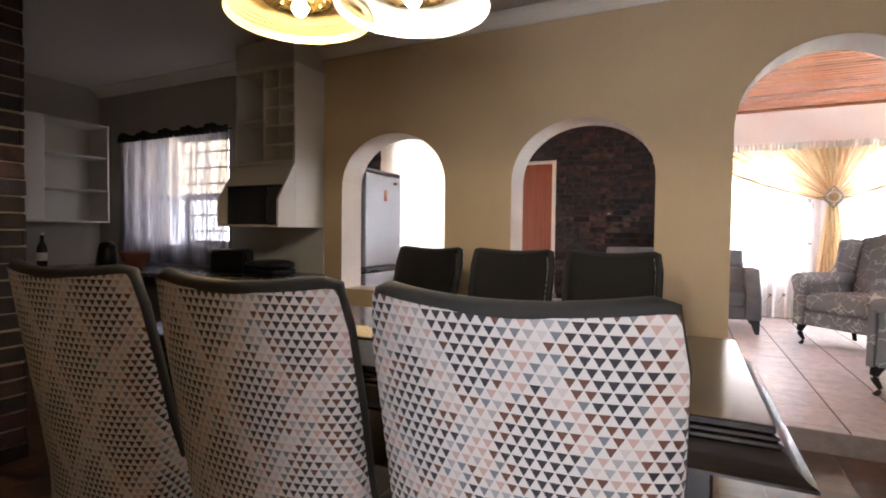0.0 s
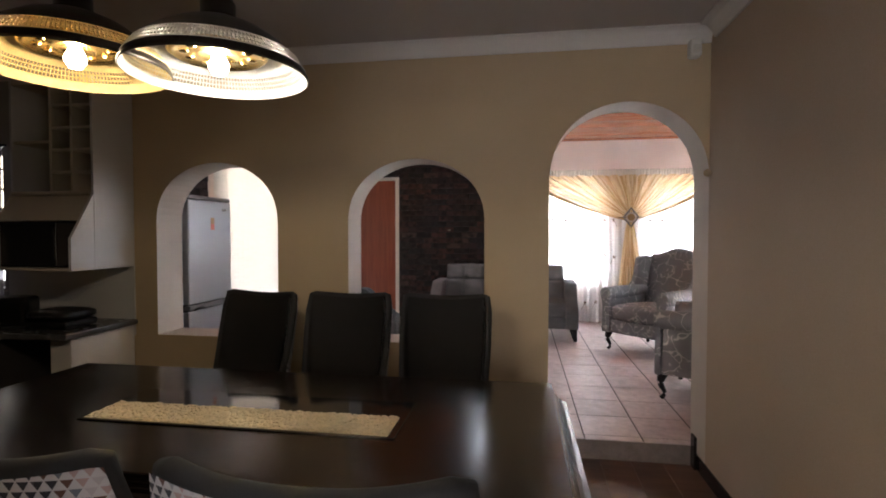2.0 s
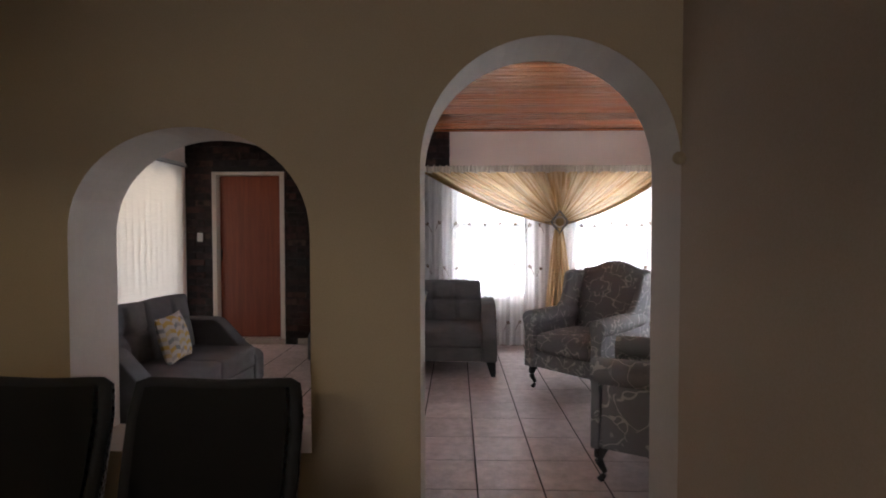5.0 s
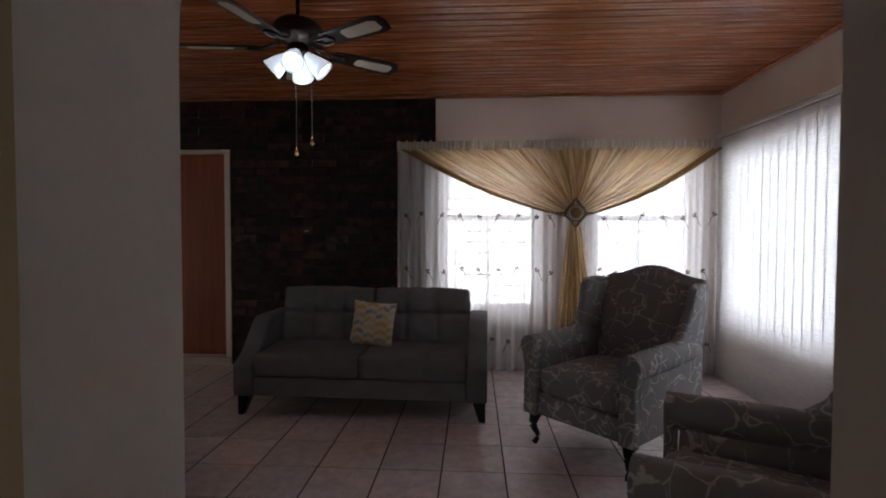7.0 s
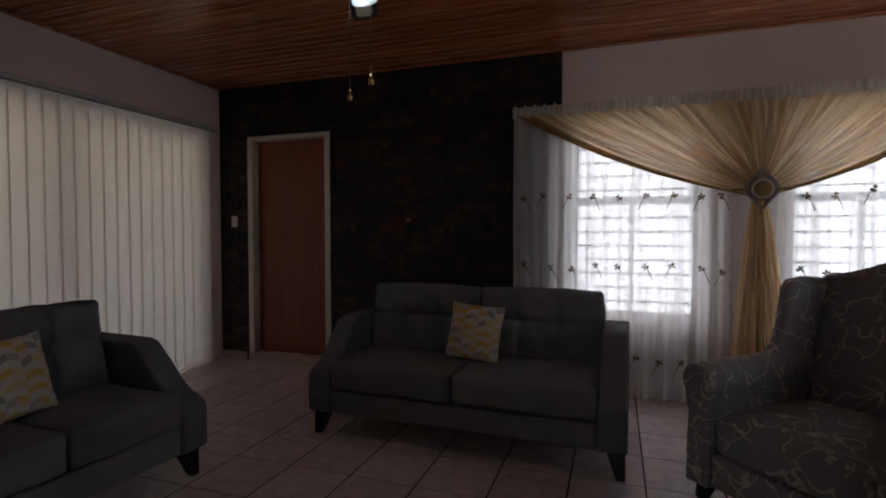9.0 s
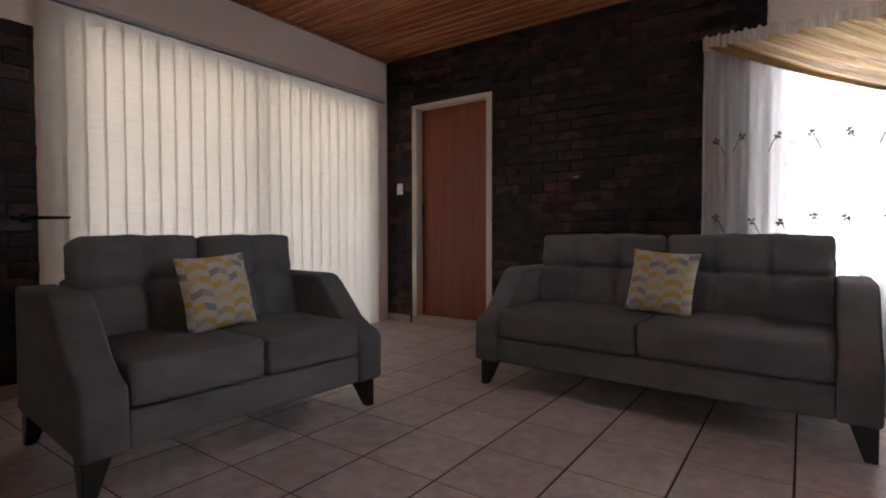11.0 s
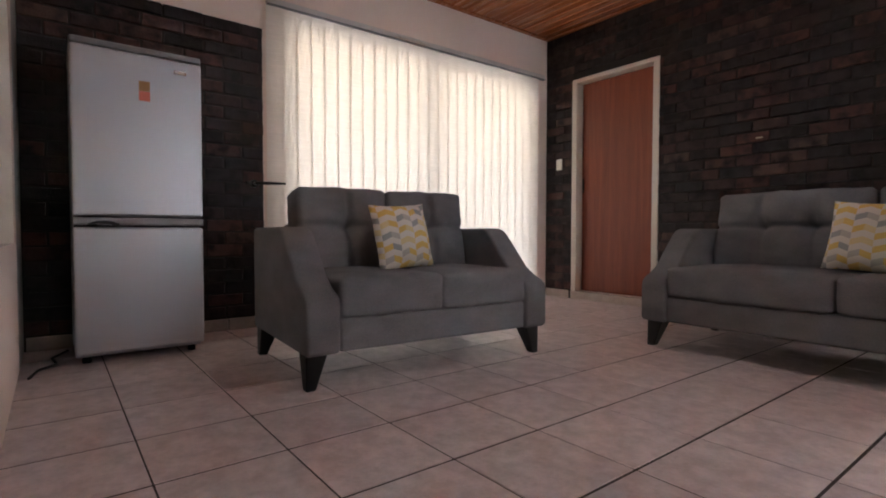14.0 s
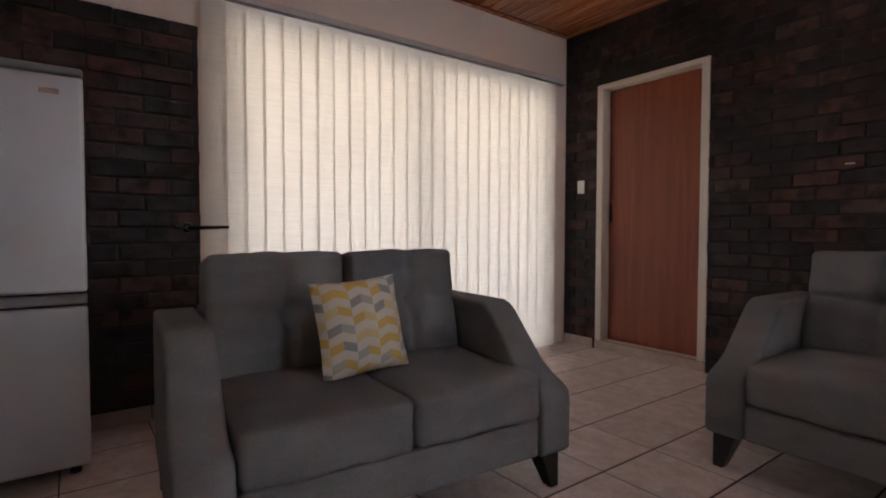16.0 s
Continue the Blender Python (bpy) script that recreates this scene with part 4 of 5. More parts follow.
SN = Matrix.Translation((-0.178, 6.69, 0)) @ Matrix.Rotation(radians(-1.6), 4, "Z")
sofa("sofa", SN, 1.84, "grey linen two-seat sofa with sloping arms before a brick wall")
scatter_cushion(SN @ Matrix.Translation((0.035, -0.09, 0.635)) @ Matrix.Rotation(radians(-4), 4, "Z") @ Matrix.Rotation(radians(-14), 4, "X") @ Matrix.Rotation(radians(4), 4, "Y"), 0.345, "yellow, white and grey chevron cushion on the sofa")
LS = Matrix.Translation((-1.80, 5.045, 0)) @ Matrix.Rotation(radians(90 - 4), 4, "Z")
sofa("loveseat", LS, 1.32, "compact grey linen loveseat with sloping arms and black legs")
scatter_cushion(LS @ Matrix.Translation((-0.035, -0.10, 0.635)) @ Matrix.Rotation(radians(6), 4, "Z") @ Matrix.Rotation(radians(-14), 4, "X") @ Matrix.Rotation(radians(-3), 4, "Y"), 0.345, "yellow, white and grey chevron cushion on the loveseat")


def wing_chair(place, label):
    """The middle of its front foot line is the origin; it faces -y. Rolled arms, wings and a crowned back."""
    c = thing("wing_armchair", place, label, "armchair", "wing armchairs")
    part("base", box((-0.30, 0.012, 0.195), (0.30, 0.74, 0.335), 0.018, 2), SQUIGGLE, c, "upholstered front rail")
    part("seat_cushion", cushion((0.575, 0.64, 0.165), 0.045, (0, 0.010, 0.028), 12), SQUIGGLE, c, "plump seat cushion", True, Matrix.Translation((0, 0.325, 0.415)))

    def back(u, v):
        s = u * 2 - 1
        camel = 0.5 + 0.5 * math.cos(math.pi * min(1.0, abs(s) * 1.12))
        z = 0.30 + v * (0.725 + 0.075 * camel)
        return (s * (0.300 + 0.02 * v), 0.615 + 0.230 * v ** 1.15 - 0.035 * (1 - s * s) * math.sin(math.pi * min(1, v * 1.1)), z)
    part("backrest", sheet(back, 24, 20, -0.115), SQUIGGLE, c, "tall camel-crowned backrest", True)
    crest = []
    for i in range(25):
        x, y, z = back(i / 24, 1.0)
        crest.append((x * 1.10, y + 0.050, z - 0.028))
    part("crest_roll", tube(crest, [0.040] + [0.054] * 23 + [0.040], 14), SQUIGGLE, c, "padded crest of the back", True)
    for sx in (-1, 1):
        side = [(0.03, 0.195), (0.80, 0.195), (0.82, 0.63), (0.05, 0.63)]
        part("arm_panel", moved(extruded(side, 0.080, "x", 0.018, 2), Matrix.Translation((0.297 if sx > 0 else -0.377, 0, 0))), SQUIGGLE, c, "", True)
        roll = tube([(sx * 0.345, 0.0, 0.622), (sx * 0.345, 0.012, 0.622), (sx * 0.345, 0.2, 0.624), (sx * 0.345, 0.45, 0.628), (sx * 0.342, 0.66, 0.630), (sx * 0.335, 0.76, 0.62)], [0.062, 0.073, 0.076, 0.074, 0.066, 0.05], 20)
        part("arm_roll", roll, SQUIGGLE, c, "rolled scroll arm", True)
        scroll = [(-0.055, 0.195), (0.052, 0.195), (0.050, 0.38), (0.044, 0.49), (0.056, 0.545)]
        scroll += [(0.006 + 0.072 * math.cos(a), 0.624 + 0.072 * math.sin(a)) for a in [radians(-40 + 20 * k) for k in range(12)]]
        scroll += [(-0.050, 0.55), (-0.046, 0.49), (-0.054, 0.38)]
        front = extruded([(sx * x, z) for x, z in scroll], 0.045, "y", 0.008, 2)
        part("arm_front", moved(front, Matrix.Translation((sx * 0.338, -0.012, 0))), SQUIGGLE, c, "scroll-shaped arm front")

        edge = [(0.37, 0.58), (0.38, 0.672), (0.445, 0.695), (0.515, 0.745), (0.560, 0.82), (0.592, 0.91), (0.616, 0.985), (0.645, 1.022), (0.730, 1.035), (0.800, 1.030), (0.880, 1.015), (0.870, 0.90), (0.82, 0.70), (0.79, 0.56)]
        wing = extruded(edge, 0.062, "x", 0.022, 3)
        for v in wing.verts:
            ahead = max(0.0, min(1.0, (0.84 - v.co.y) / 0.22))
            v.co.x = sx * (0.312 + v.co.x + 0.045 * ahead * max(0.0, (v.co.z - 0.56) / 0.47))
        part("wing", wing, SQUIGGLE, c, "flared side wing", True)
        pts, rad = [], []
        for k in range(13):
            q = k / 12
            bend = 0.018 * math.sin(math.pi * min(1, q * 1.35)) - 0.010 * math.sin(math.pi * max(0, q - 0.45) / 0.55) + 0.014 * max(0, q - 0.85) / 0.15
            pts.append((sx * (0.322 + bend * 0.6), 0.042 - bend, 0.20 * (1 - q)))
            rad.append(0.013 + 0.027 * (1 - q) ** 1.6 + 0.007 * max(0, (q - 0.85) / 0.15))
        part("leg", tube(pts, rad, 10), BLACK_LEG, c, "dark cabriole leg", True)
        part("leg", tube([(sx * 0.30, 0.70, 0.20), (sx * 0.30, 0.74, 0.0)], [0.026, 0.018], 8), BLACK_LEG, c, "dark back leg")
    return c


wing_chair(Matrix.Translation((1.228, 5.705, 0)) @ Matrix.Rotation(radians(-47), 4, "Z"), "grey wingback armchair with pale squiggles beside the curtains")
wing_chair(Matrix.Translation((1.275, 4.54, 0)) @ Matrix.Rotation(radians(-118), 4, "Z"), "grey wingback armchair with pale squiggles near the archway")

# fridge
FX0, FX1, FY0, FY1, FH = -3.02, -2.49, 3.64, 4.22, 1.592
fr = thing("fridge", Matrix.Translation((0, 0, 0)), "silver-grey two-door fridge freezer against the brick wall", "fridge")
part("cabinet", box((FX0, FY0 + 0.004, 0.03), (FX1 - 0.062, FY1 - 0.004, FH - 0.01), 0.01), FRIDGE, fr, "grey cabinet")
part("top_cap", box((FX0, FY0, FH - 0.028), (FX1 - 0.004, FY1, FH + 0.006), 0.012, 3), FRIDGE_DARK, fr, "dark grey top cap")
upper = part("fridge_door", box((FX1 - 0.058, FY0, 0.735), (FX1, FY1, FH - 0.030), 0.014, 3), FRIDGE, fr, "upper door")
lower = part("freezer_door", box((FX1 - 0.058, FY0, 0.05), (FX1, FY1, 0.680), 0.014, 3), FRIDGE, fr, "lower door")
part("door_gap", box((FX1 - 0.06, FY0 + 0.006, 0.678), (FX1 - 0.02, FY1 - 0.006, 0.737)), SEAL, fr)
part("handle_rail", box((FX1 - 0.05, FY0, 0.690), (FX1 + 0.006, FY1, 0.728), 0.008, 2), FRIDGE_DARK, fr, "grey grip rail between the doors")
part("grip", tube([(FX1 + 0.006, FY0 + 0.06, 0.690), (FX1 + 0.012, FY0 + 0.10, 0.702), (FX1 + 0.012, FY0 + 0.15, 0.702), (FX1 + 0.006, FY0 + 0.19, 0.690)], 0.008), SEAL, fr, "curved grip")
part("badge", box((FX1 - 0.001, FY1 - 0.135, FH - 0.105), (FX1 + 0.002, FY1 - 0.075, FH - 0.085)), METAL_STEEL, upper, "small bright badge")
part("sticker", box((FX1 - 0.001, FY0 + 0.285, 1.375), (FX1 + 0.0015, FY0 + 0.335, 1.425)), AMBER_LABEL, upper, "amber sticker")
part("sticker", box((FX1 - 0.001, FY0 + 0.285, 1.325), (FX1 + 0.0015, FY0 + 0.335, 1.374)), RED_LABEL, upper, "red sticker")
for a, b in ((FX0 + 0.05, FY0 + 0.05), (FX0 + 0.05, FY1 - 0.05), (FX1 - 0.09, FY0 + 0.05), (FX1 - 0.09, FY1 - 0.05)):
    part("foot", lathe([(0, 0), (0.02, 0), (0.02, 0.032), (0, 0.032)], 12), SEAL, fr, "", False, Matrix.Translation((a, b, 0)))
tagged(link("power_cord", tube([(-2.9, 3.62, 0.012), (-2.75, 3.55, 0.010), (-2.6, 3.57, 0.010), (-2.5, 3.50, 0.010), (-2.35, 3.47, 0.010)], 0.006, 8), SEAL), "black power cord lying beside the fridge", "cord")

# switch, handle, scrape on the bricks
sw = thing("light_switch", Matrix.Translation((-2.875, YN - 0.024, 1.35)), "white plastic light switch on the brick wall", "light switch")
part("plate", box((-0.035, -0.009, -0.055), (0.035, 0.002, 0.055), 0.004, 2), PLASTIC, sw)
part("rocker", box((-0.012, -0.015, -0.018), (0.012, -0.008, 0.018), 0.003, 1), PLASTIC, sw)
hd = thing("lever_handle", Matrix.Translation((XW + 0.025, 4.665, 0.99)), "black metal lever handle beside the sliding door", "handle")
part("rose", moved(lathe([(0, 0), (0.028, 0), (0.026, 0.014), (0.0, 0.016)], 20), Matrix.Rotation(radians(90), 4, "Y")), METAL_BLACK, hd, "", True)
part("lever", tube([(0.01, 0, 0), (0.05, 0.0, 0), (0.066, 0.012, 0.0), (0.072, 0.04, 0.0), (0.076, 0.19, 0.004)], [0.010, 0.010, 0.011, 0.011, 0.008], 10), METAL_BLACK, hd, "", True)
part("back_knob", tube([(0.01, -0.012, 0), (0.03, -0.06, 0.0)], 0.009), METAL_BLACK, hd)
tagged(link("wall_plug", box((-1.055, YN - 0.028, 1.347), (-1.003, YN - 0.020, 1.360), 0.004, 1), CREAM_BOARD), "pale filled scar on the brick wall", "wall mark")

# ceiling fan
fan = thing("ceiling_fan", Matrix.Translation((-0.305, 5.40, 0)), "dark bronze ceiling fan with lit glass shades and cane-inset blades", "ceiling fan")
part("canopy", lathe([(0, CL - 0.001), (0.062, CL - 0.001), (0.055, CL - 0.03), (0.02, CL - 0.045), (0, CL - 0.045)], 24), METAL_BRONZE, fan, "", True)
part("rod", tube([(0, 0, CL - 0.04), (0, 0, 2.45)], 0.010), METAL_BRONZE, fan)
part("motor", lathe([(0, 2.47), (0.05, 2.465), (0.11, 2.45), (0.135, 2.42), (0.135, 2.385), (0.12, 2.365), (0.075, 2.35), (0.06, 2.34), (0.05, 2.33), (0.0, 2.33)], 36), METAL_BRONZE, fan, "dark bronze motor housing", True)
part("light_fitter", lathe([(0, 2.34), (0.055, 2.335), (0.06, 2.30), (0.035, 2.27), (0.0, 2.265)], 24), METAL_BRONZE, fan, "", True)
for k in range(5):
    turn = Matrix.Rotation(radians(41 + 72 * k), 4, "Z")
    outline = [(0.20, -0.045), (0.30, -0.058), (0.55, -0.068), (0.60, -0.055), (0.62, 0.0), (0.60, 0.055), (0.55, 0.068), (0.30, 0.058), (0.20, 0.045)]
    tilt = turn @ Matrix.Translation((0, 0, 2.318)) @ Matrix.Rotation(radians(-12), 4, "X")
    bl = part("blade", moved(extruded(outline, 0.008, "z", 0.002, 1), tilt), BLADE, fan, "dark wooden blade")
    inset = [(0.34, -0.022), (0.36, -0.036), (0.54, -0.040), (0.57, -0.026), (0.57, 0.026), (0.54, 0.040), (0.36, 0.036), (0.34, 0.022)]
    part("inset", moved(extruded(inset, 0.0105, "z"), tilt @ Matrix.Translation((0, 0, -0.0013))), CANE, bl, "pale cane inset")
    part("bracket", moved(tube([(0.09, 0, 0.03), (0.14, 0.015, 0.012), (0.19, 0.03, -0.006), (0.25, 0.03, -0.005), (0.27, 0, -0.005), (0.25, -0.03, -0.005), (0.19, -0.03, -0.006), (0.14, -0.015, 0.012), (0.09, 0, 0.03)], 0.007, 6), tilt), METAL_BRONZE, fan, "scrolled metal blade bracket", True)
for k in range(4):
    a = radians(8 + 90 * k)
    turn = Matrix.Translation((0.045 * math.cos(a), 0.045 * math.sin(a), 2.285)) @ Matrix.Rotation(a, 4, "Z") @ Matrix.Rotation(radians(-48), 4, "Y") @ Matrix.Rotation(radians(180), 4, "X")
    part("shade", moved(lathe([(0.020, 0.0), (0.026, 0.02), (0.040, 0.055), (0.050, 0.09), (0.058, 0.125), (0.052, 0.125), (0.044, 0.09), (0.034, 0.055), (0.018, 0.02)], 20), turn), FAN_GLASS, fan, "lit frosted tulip shade", True)
    part("bulb", moved(lathe([(0.0, 0.03), (0.012, 0.035), (0.020, 0.055), (0.024, 0.078), (0.020, 0.098), (0.010, 0.108), (0.0, 0.110)], 16), turn), FAN_BULB, fan, "lit cool white bulb", True)
part("switch_housing", lathe([(0, 2.268), (0.028, 2.266), (0.030, 2.235), (0.024, 2.222), (0, 2.220)], 20), METAL_BRONZE, fan, "small switch housing under the lights", True)
for dx, dy, z1 in ((0.0, -0.03, 1.79), (0.075, 0.0, 1.85)):
    ch = part("pull_chain", tube([(dx, dy, 2.27), (dx, dy, z1)], 0.0016, 6), METAL_STEEL, fan, "thin pull chain")
    part("pull", moved(lathe([(0, 0), (0.011, 0.006), (0.009, 0.025), (0.003, 0.045), (0, 0.046)], 12), Matrix.Translation((dx, dy, z1 - 0.044))), BRASS, ch, "wooden drop pull", True)
point_lamp("fan_light", (-0.305, 5.40, 2.10), 4.5, (0.92, 0.97, 1.0), 0.09)


# ---- dining room ----
TZ = 0.615
tb = thing("dining_table", Matrix.Translation((-1.0, 1.86, FD)), "long black-stained dining table with flared moulded edge and glass inset", "dining table")
TH, HX, HY = TZ - FD, 1.19, 0.53


def frustum_ring(levels):
    """Rectangular rings (half x, half y, z) joined from top to bottom."""
    bm = bmesh.new()
    rings = []
    for hx, hy, z in levels:
        rings.append([bm.verts.new((sx * hx, sy * hy, z)) for sx, sy in ((-1, -1), (1, -1), (1, 1), (-1, 1))])
    for a, b in zip(rings, rings[1:]):
        for i in range(4):
            bm.faces.new((a[i], a[(i + 1) % 4], b[(i + 1) % 4], b[i]))
    bm.faces.new(rings[0]), bm.faces.new(rings[-1][::-1])
    return bm


def lv(d, z):
    return (HX + d, HY + d, TH + z)


part("tabletop", frustum_ring([lv(-0.004, 0), lv(0, -0.003), lv(0, -0.016), lv(-0.004, -0.018)]), DARK_WOOD, tb, "glossy black-brown top")
part("edge_moulding", frustum_ring([lv(-0.005, -0.0185), lv(0.008, -0.022), lv(0.008, -0.030), lv(0.003, -0.032), lv(0.014, -0.036), lv(0.014, -0.044), lv(0.009, -0.046), lv(0.022, -0.055), lv(0.034, -0.075), lv(0.052, -0.092), lv(0.070, -0.100), lv(0.070, -0.108), lv(-0.02, -0.110)]), DARK_WOOD, tb, "grooved flared edge moulding")
part("apron", frustum_ring([lv(-0.10, -0.111), lv(-0.10, -0.17)]), DARK_WOOD, tb)
for sx in (-1, 1):
    for sy in (-1, 1):
        part("leg", moved(box((-0.045, -0.045, 0), (0.045, 0.045, TH - 0.112), 0.008), Matrix.Translation((sx * (HX - 0.16), sy * (HY - 0.14), 0))), DARK_WOOD, tb, "square table leg")
part("glass_inset", box((-0.54, -0.195, TH + 0.0005), (0.645, 0.165, TH + 0.005), 0.002, 1), GLASS_DARK, tb, "dark glass inlay in the tabletop")
run_bm = bmesh.new()
rng = random.Random(5)
for i in range(2300):
    x, y = rng.uniform(-0.515, 0.615), rng.uniform(-0.180, -0.012)
    r = rng.uniform(0.005, 0.009)
    b = bmesh.new()
    bmesh.ops.create_icosphere(b, subdivisions=1, radius=r)
    joined(run_bm, moved(b, Matrix.Translation((x, y, TH + 0.006 + r * 0.45)) @ Matrix.Rotation(rng.uniform(0, 6), 4, "Z") @ Matrix.Diagonal((1.2, 0.9, 0.55, 1))))
joined(run_bm, box((-0.52, -0.185, TH + 0.0055), (0.62, -0.012, TH + 0.0075)))
run = link("table_runner", run_bm, RUNNER, None, "", False, Matrix.Translation((-1.0, 1.86, FD)))
tagged(run, "cream pebble strip laid in the glass inset", "table runner", "", "stuff")


def tub_chair(place, label):
    """High-backed dining chair: printed shell outside, dark velvet inside; its back is towards -y, its seat faces +y."""
    c = thing("dining_chair", place, label, "dining chair", "chairs round the table")

    def plan(s, out, z):
        """A point of the U-shaped shell, s from -1 (one arm's tip) over 0 (middle of the back) to 1."""
        flare = 0.034 * max(0.0, (z - 0.5) / 0.55)
        w = 0.213 + flare + out
        lean = -0.085 * max(0.0, (z - 0.45) / 0.6)
        k = abs(s)
        if k < 0.45:
            t = k / 0.45
            x = w * t
            y = -0.225 - out - 0.02 + 0.055 * t ** 2.6 + lean
        else:
            t = (k - 0.45) / 0.55
            x = w + 0.012 * math.sin(t * 3.1) - 0.01 * t
            y = -0.19 - out + (0.36 + out) * t + lean * (1 - t) ** 2
        return math.copysign(x, s), y

    def crest(s):
        k = abs(s)
        hi, lo = 1.065 - 0.022 * math.cos(min(1, k / 0.45) * 1.5) * 1.0, 0.555
        if k < 0.40:
            return hi
        t = min(1.0, (k - 0.40) / 0.14)
        return hi + (lo - hi) * (t * t * (3 - 2 * t)) - 0.04 * max(0, k - 0.6)

    def face(out):
        def f(u, v):
            s = u * 2 - 1
            z = 0.20 + v * (crest(s) - 0.20)
            x, y = plan(s, out, z)
            return (x, y, z)
        return f

    def uv(u, v):
        s = u * 2 - 1
        return ((s * 0.54) + 3.0, 0.20 + v * (crest(s) - 0.20) + 3.0)
    part("outer_shell", sheet(face(0.022), 64, 22, 0.0, uv), PRINT, c, "fabric printed with small multicoloured triangles", True)
    part("inner_shell", sheet(face(-0.016), 64, 18), BLACK_VELVET, c, "charcoal velvet lining", True)
    n = 64
    edge = []
    for i in range(n + 1):
        s = i / n * 2 - 1
        z = crest(s)
        x, y = plan(s, 0.005, z)
        edge.append((x, y, z + 0.004))
    part("rolled_edge", tube(edge, 0.0185, 12), TRIM_VELVET, c, "padded grey velvet rim", True)
    part("seat", cushion((0.42, 0.44, 0.13), 0.045, (0, 0.01, 0.02), 8), BLACK_VELVET, c, "padded velvet seat", True, Matrix.Translation((0, -0.01, 0.42)))
    part("seat_base", box((-0.18, -0.20, 0.22), (0.18, 0.19, 0.36), 0.02, 2), BLACK_VELVET, c)
    for sx in (-1, 1):
        for sy in (-1, 1):
            part("leg", tube([(sx * 0.15, sy * 0.16, 0.23), (sx * 0.18, sy * 0.20, 0.0)], [0.022, 0.014], 8), BLACK_LEG, c, "tapered black leg")
    return c


first = tub_chair(Matrix.Translation((-0.248, 1.05, FD)), "dining chair with triangle-printed back and charcoal velvet lining")
for x, y, a in ((-0.825, 1.05, 1.5), (-1.445, 1.05, 3)):
    copy_thing(first, Matrix.Translation((x, y, FD)) @ Matrix.Rotation(radians(a), 4, "Z"))
for x, a in ((-0.362, 180), (-0.932, 179), (-1.525, 170)):
    copy_thing(first, Matrix.Translation((x, 2.585, FD)) @ Matrix.Rotation(radians(a), 4, "Z"))


def pendant(place, lining, label):
    """A wide perforated dome on a stem; the origin is at the middle of the rim."""
    p = thing("pendant_lamp", place, label, "pendant lamp", "pendant lamps over the table")
    R = 0.238
    dome = [(0.030, 0.150), (0.075, 0.142), (0.125, 0.120), (0.170, 0.090), (0.205, 0.058)]
    out = bmesh.new()
    joined(out, lathe(dome, 48))
    joined(out, lathe([(0.228, 0.024), (0.236, 0.008), (R, 0.0), (R - 0.004, -0.002)], 48))
    part("shade", out, SHADE_OUT, p, "dark bronze dome", True)
    inn = bmesh.new()
    joined(inn, lathe([(r - 0.004, z - 0.004) for r, z in dome], 48))
    joined(inn, lathe([(0.224, 0.022), (0.231, 0.007), (R - 0.004, -0.002)], 48))
    part("lining", inn, lining, p, "bright beaten metal lining", True)
    band = bmesh.new()
    n = 150
    for i in range(n):
        a = 2 * math.pi * i / n
        lo, hi = Vector((0.228, 0, 0.024)), Vector((0.205, 0, 0.058))
        joined(band, moved(tube([lo, hi], 0.0021, 4), Matrix.Rotation(a, 4, "Z")))
    for k in (0.0, 0.33, 0.67, 1.0):
        r, z = 0.228 + (0.205 - 0.228) * k, 0.024 + 0.034 * k
        joined(band, tube([(r * math.cos(2 * math.pi * i / 48), r * math.sin(2 * math.pi * i / 48), z) for i in range(48)], 0.0022, 4, True))
    part("pierced_band", band, lining, p, "pierced lattice band round the rim")
    part("inner_plate", lathe([(0.0, 0.060), (0.045, 0.058), (0.052, 0.052), (0.060, 0.058), (0.108, 0.055), (0.116, 0.050), (0.128, 0.058), (0.124, 0.066), (0, 0.070)], 40), BRASS, p, "embossed brass plate", True)
    for i in range(10):
        a = 2 * math.pi * i / 10
        b = bmesh.new()
        bmesh.ops.create_uvsphere(b, u_segments=10, v_segments=6, radius=0.014)
        part("boss", moved(b, Matrix.Translation((0.085 * math.cos(a), 0.085 * math.sin(a), 0.056)) @ Matrix.Diagonal((1, 1, 0.45, 1))), BRASS, p, "", True)
    part("cap", lathe([(0.0, 0.215), (0.035, 0.213), (0.045, 0.195), (0.045, 0.160), (0.060, 0.150), (0.030, 0.146)], 28), SHADE_OUT, p, "", True)
    part("stem", tube([(0, 0, 0.21), (0, 0, CD - place.translation.z - 0.02)], 0.007), METAL_BRONZE, p)
    part("ceiling_rose", lathe([(0, CD - place.translation.z - 0.001), (0.055, CD - place.translation.z - 0.001), (0.05, CD - place.translation.z - 0.025), (0.0, CD - place.translation.z - 0.03)], 24), METAL_BRONZE, p, "", True)
    part("bulb", lathe([(0.0, 0.000), (0.014, 0.004), (0.024, 0.018), (0.026, 0.030), (0.018, 0.046), (0.013, 0.056), (0.0, 0.058)], 20), BULB_WARM if lining == SHADE_GOLD else BULB_PALE, p, "lit warm bulb", True)
    return p


PA, PB = (-0.765, 1.359, 1.719), (-1.152, 1.30, 1.738)
pendant(Matrix.Translation(PA), SHADE_SILVER, "lit bronze dome pendant with silver lining and pierced band")
pendant(Matrix.Translation(PB) @ Matrix.Rotation(radians(-1), 4, "Y"), SHADE_GOLD, "lit bronze dome pendant with gold lining and pierced band")


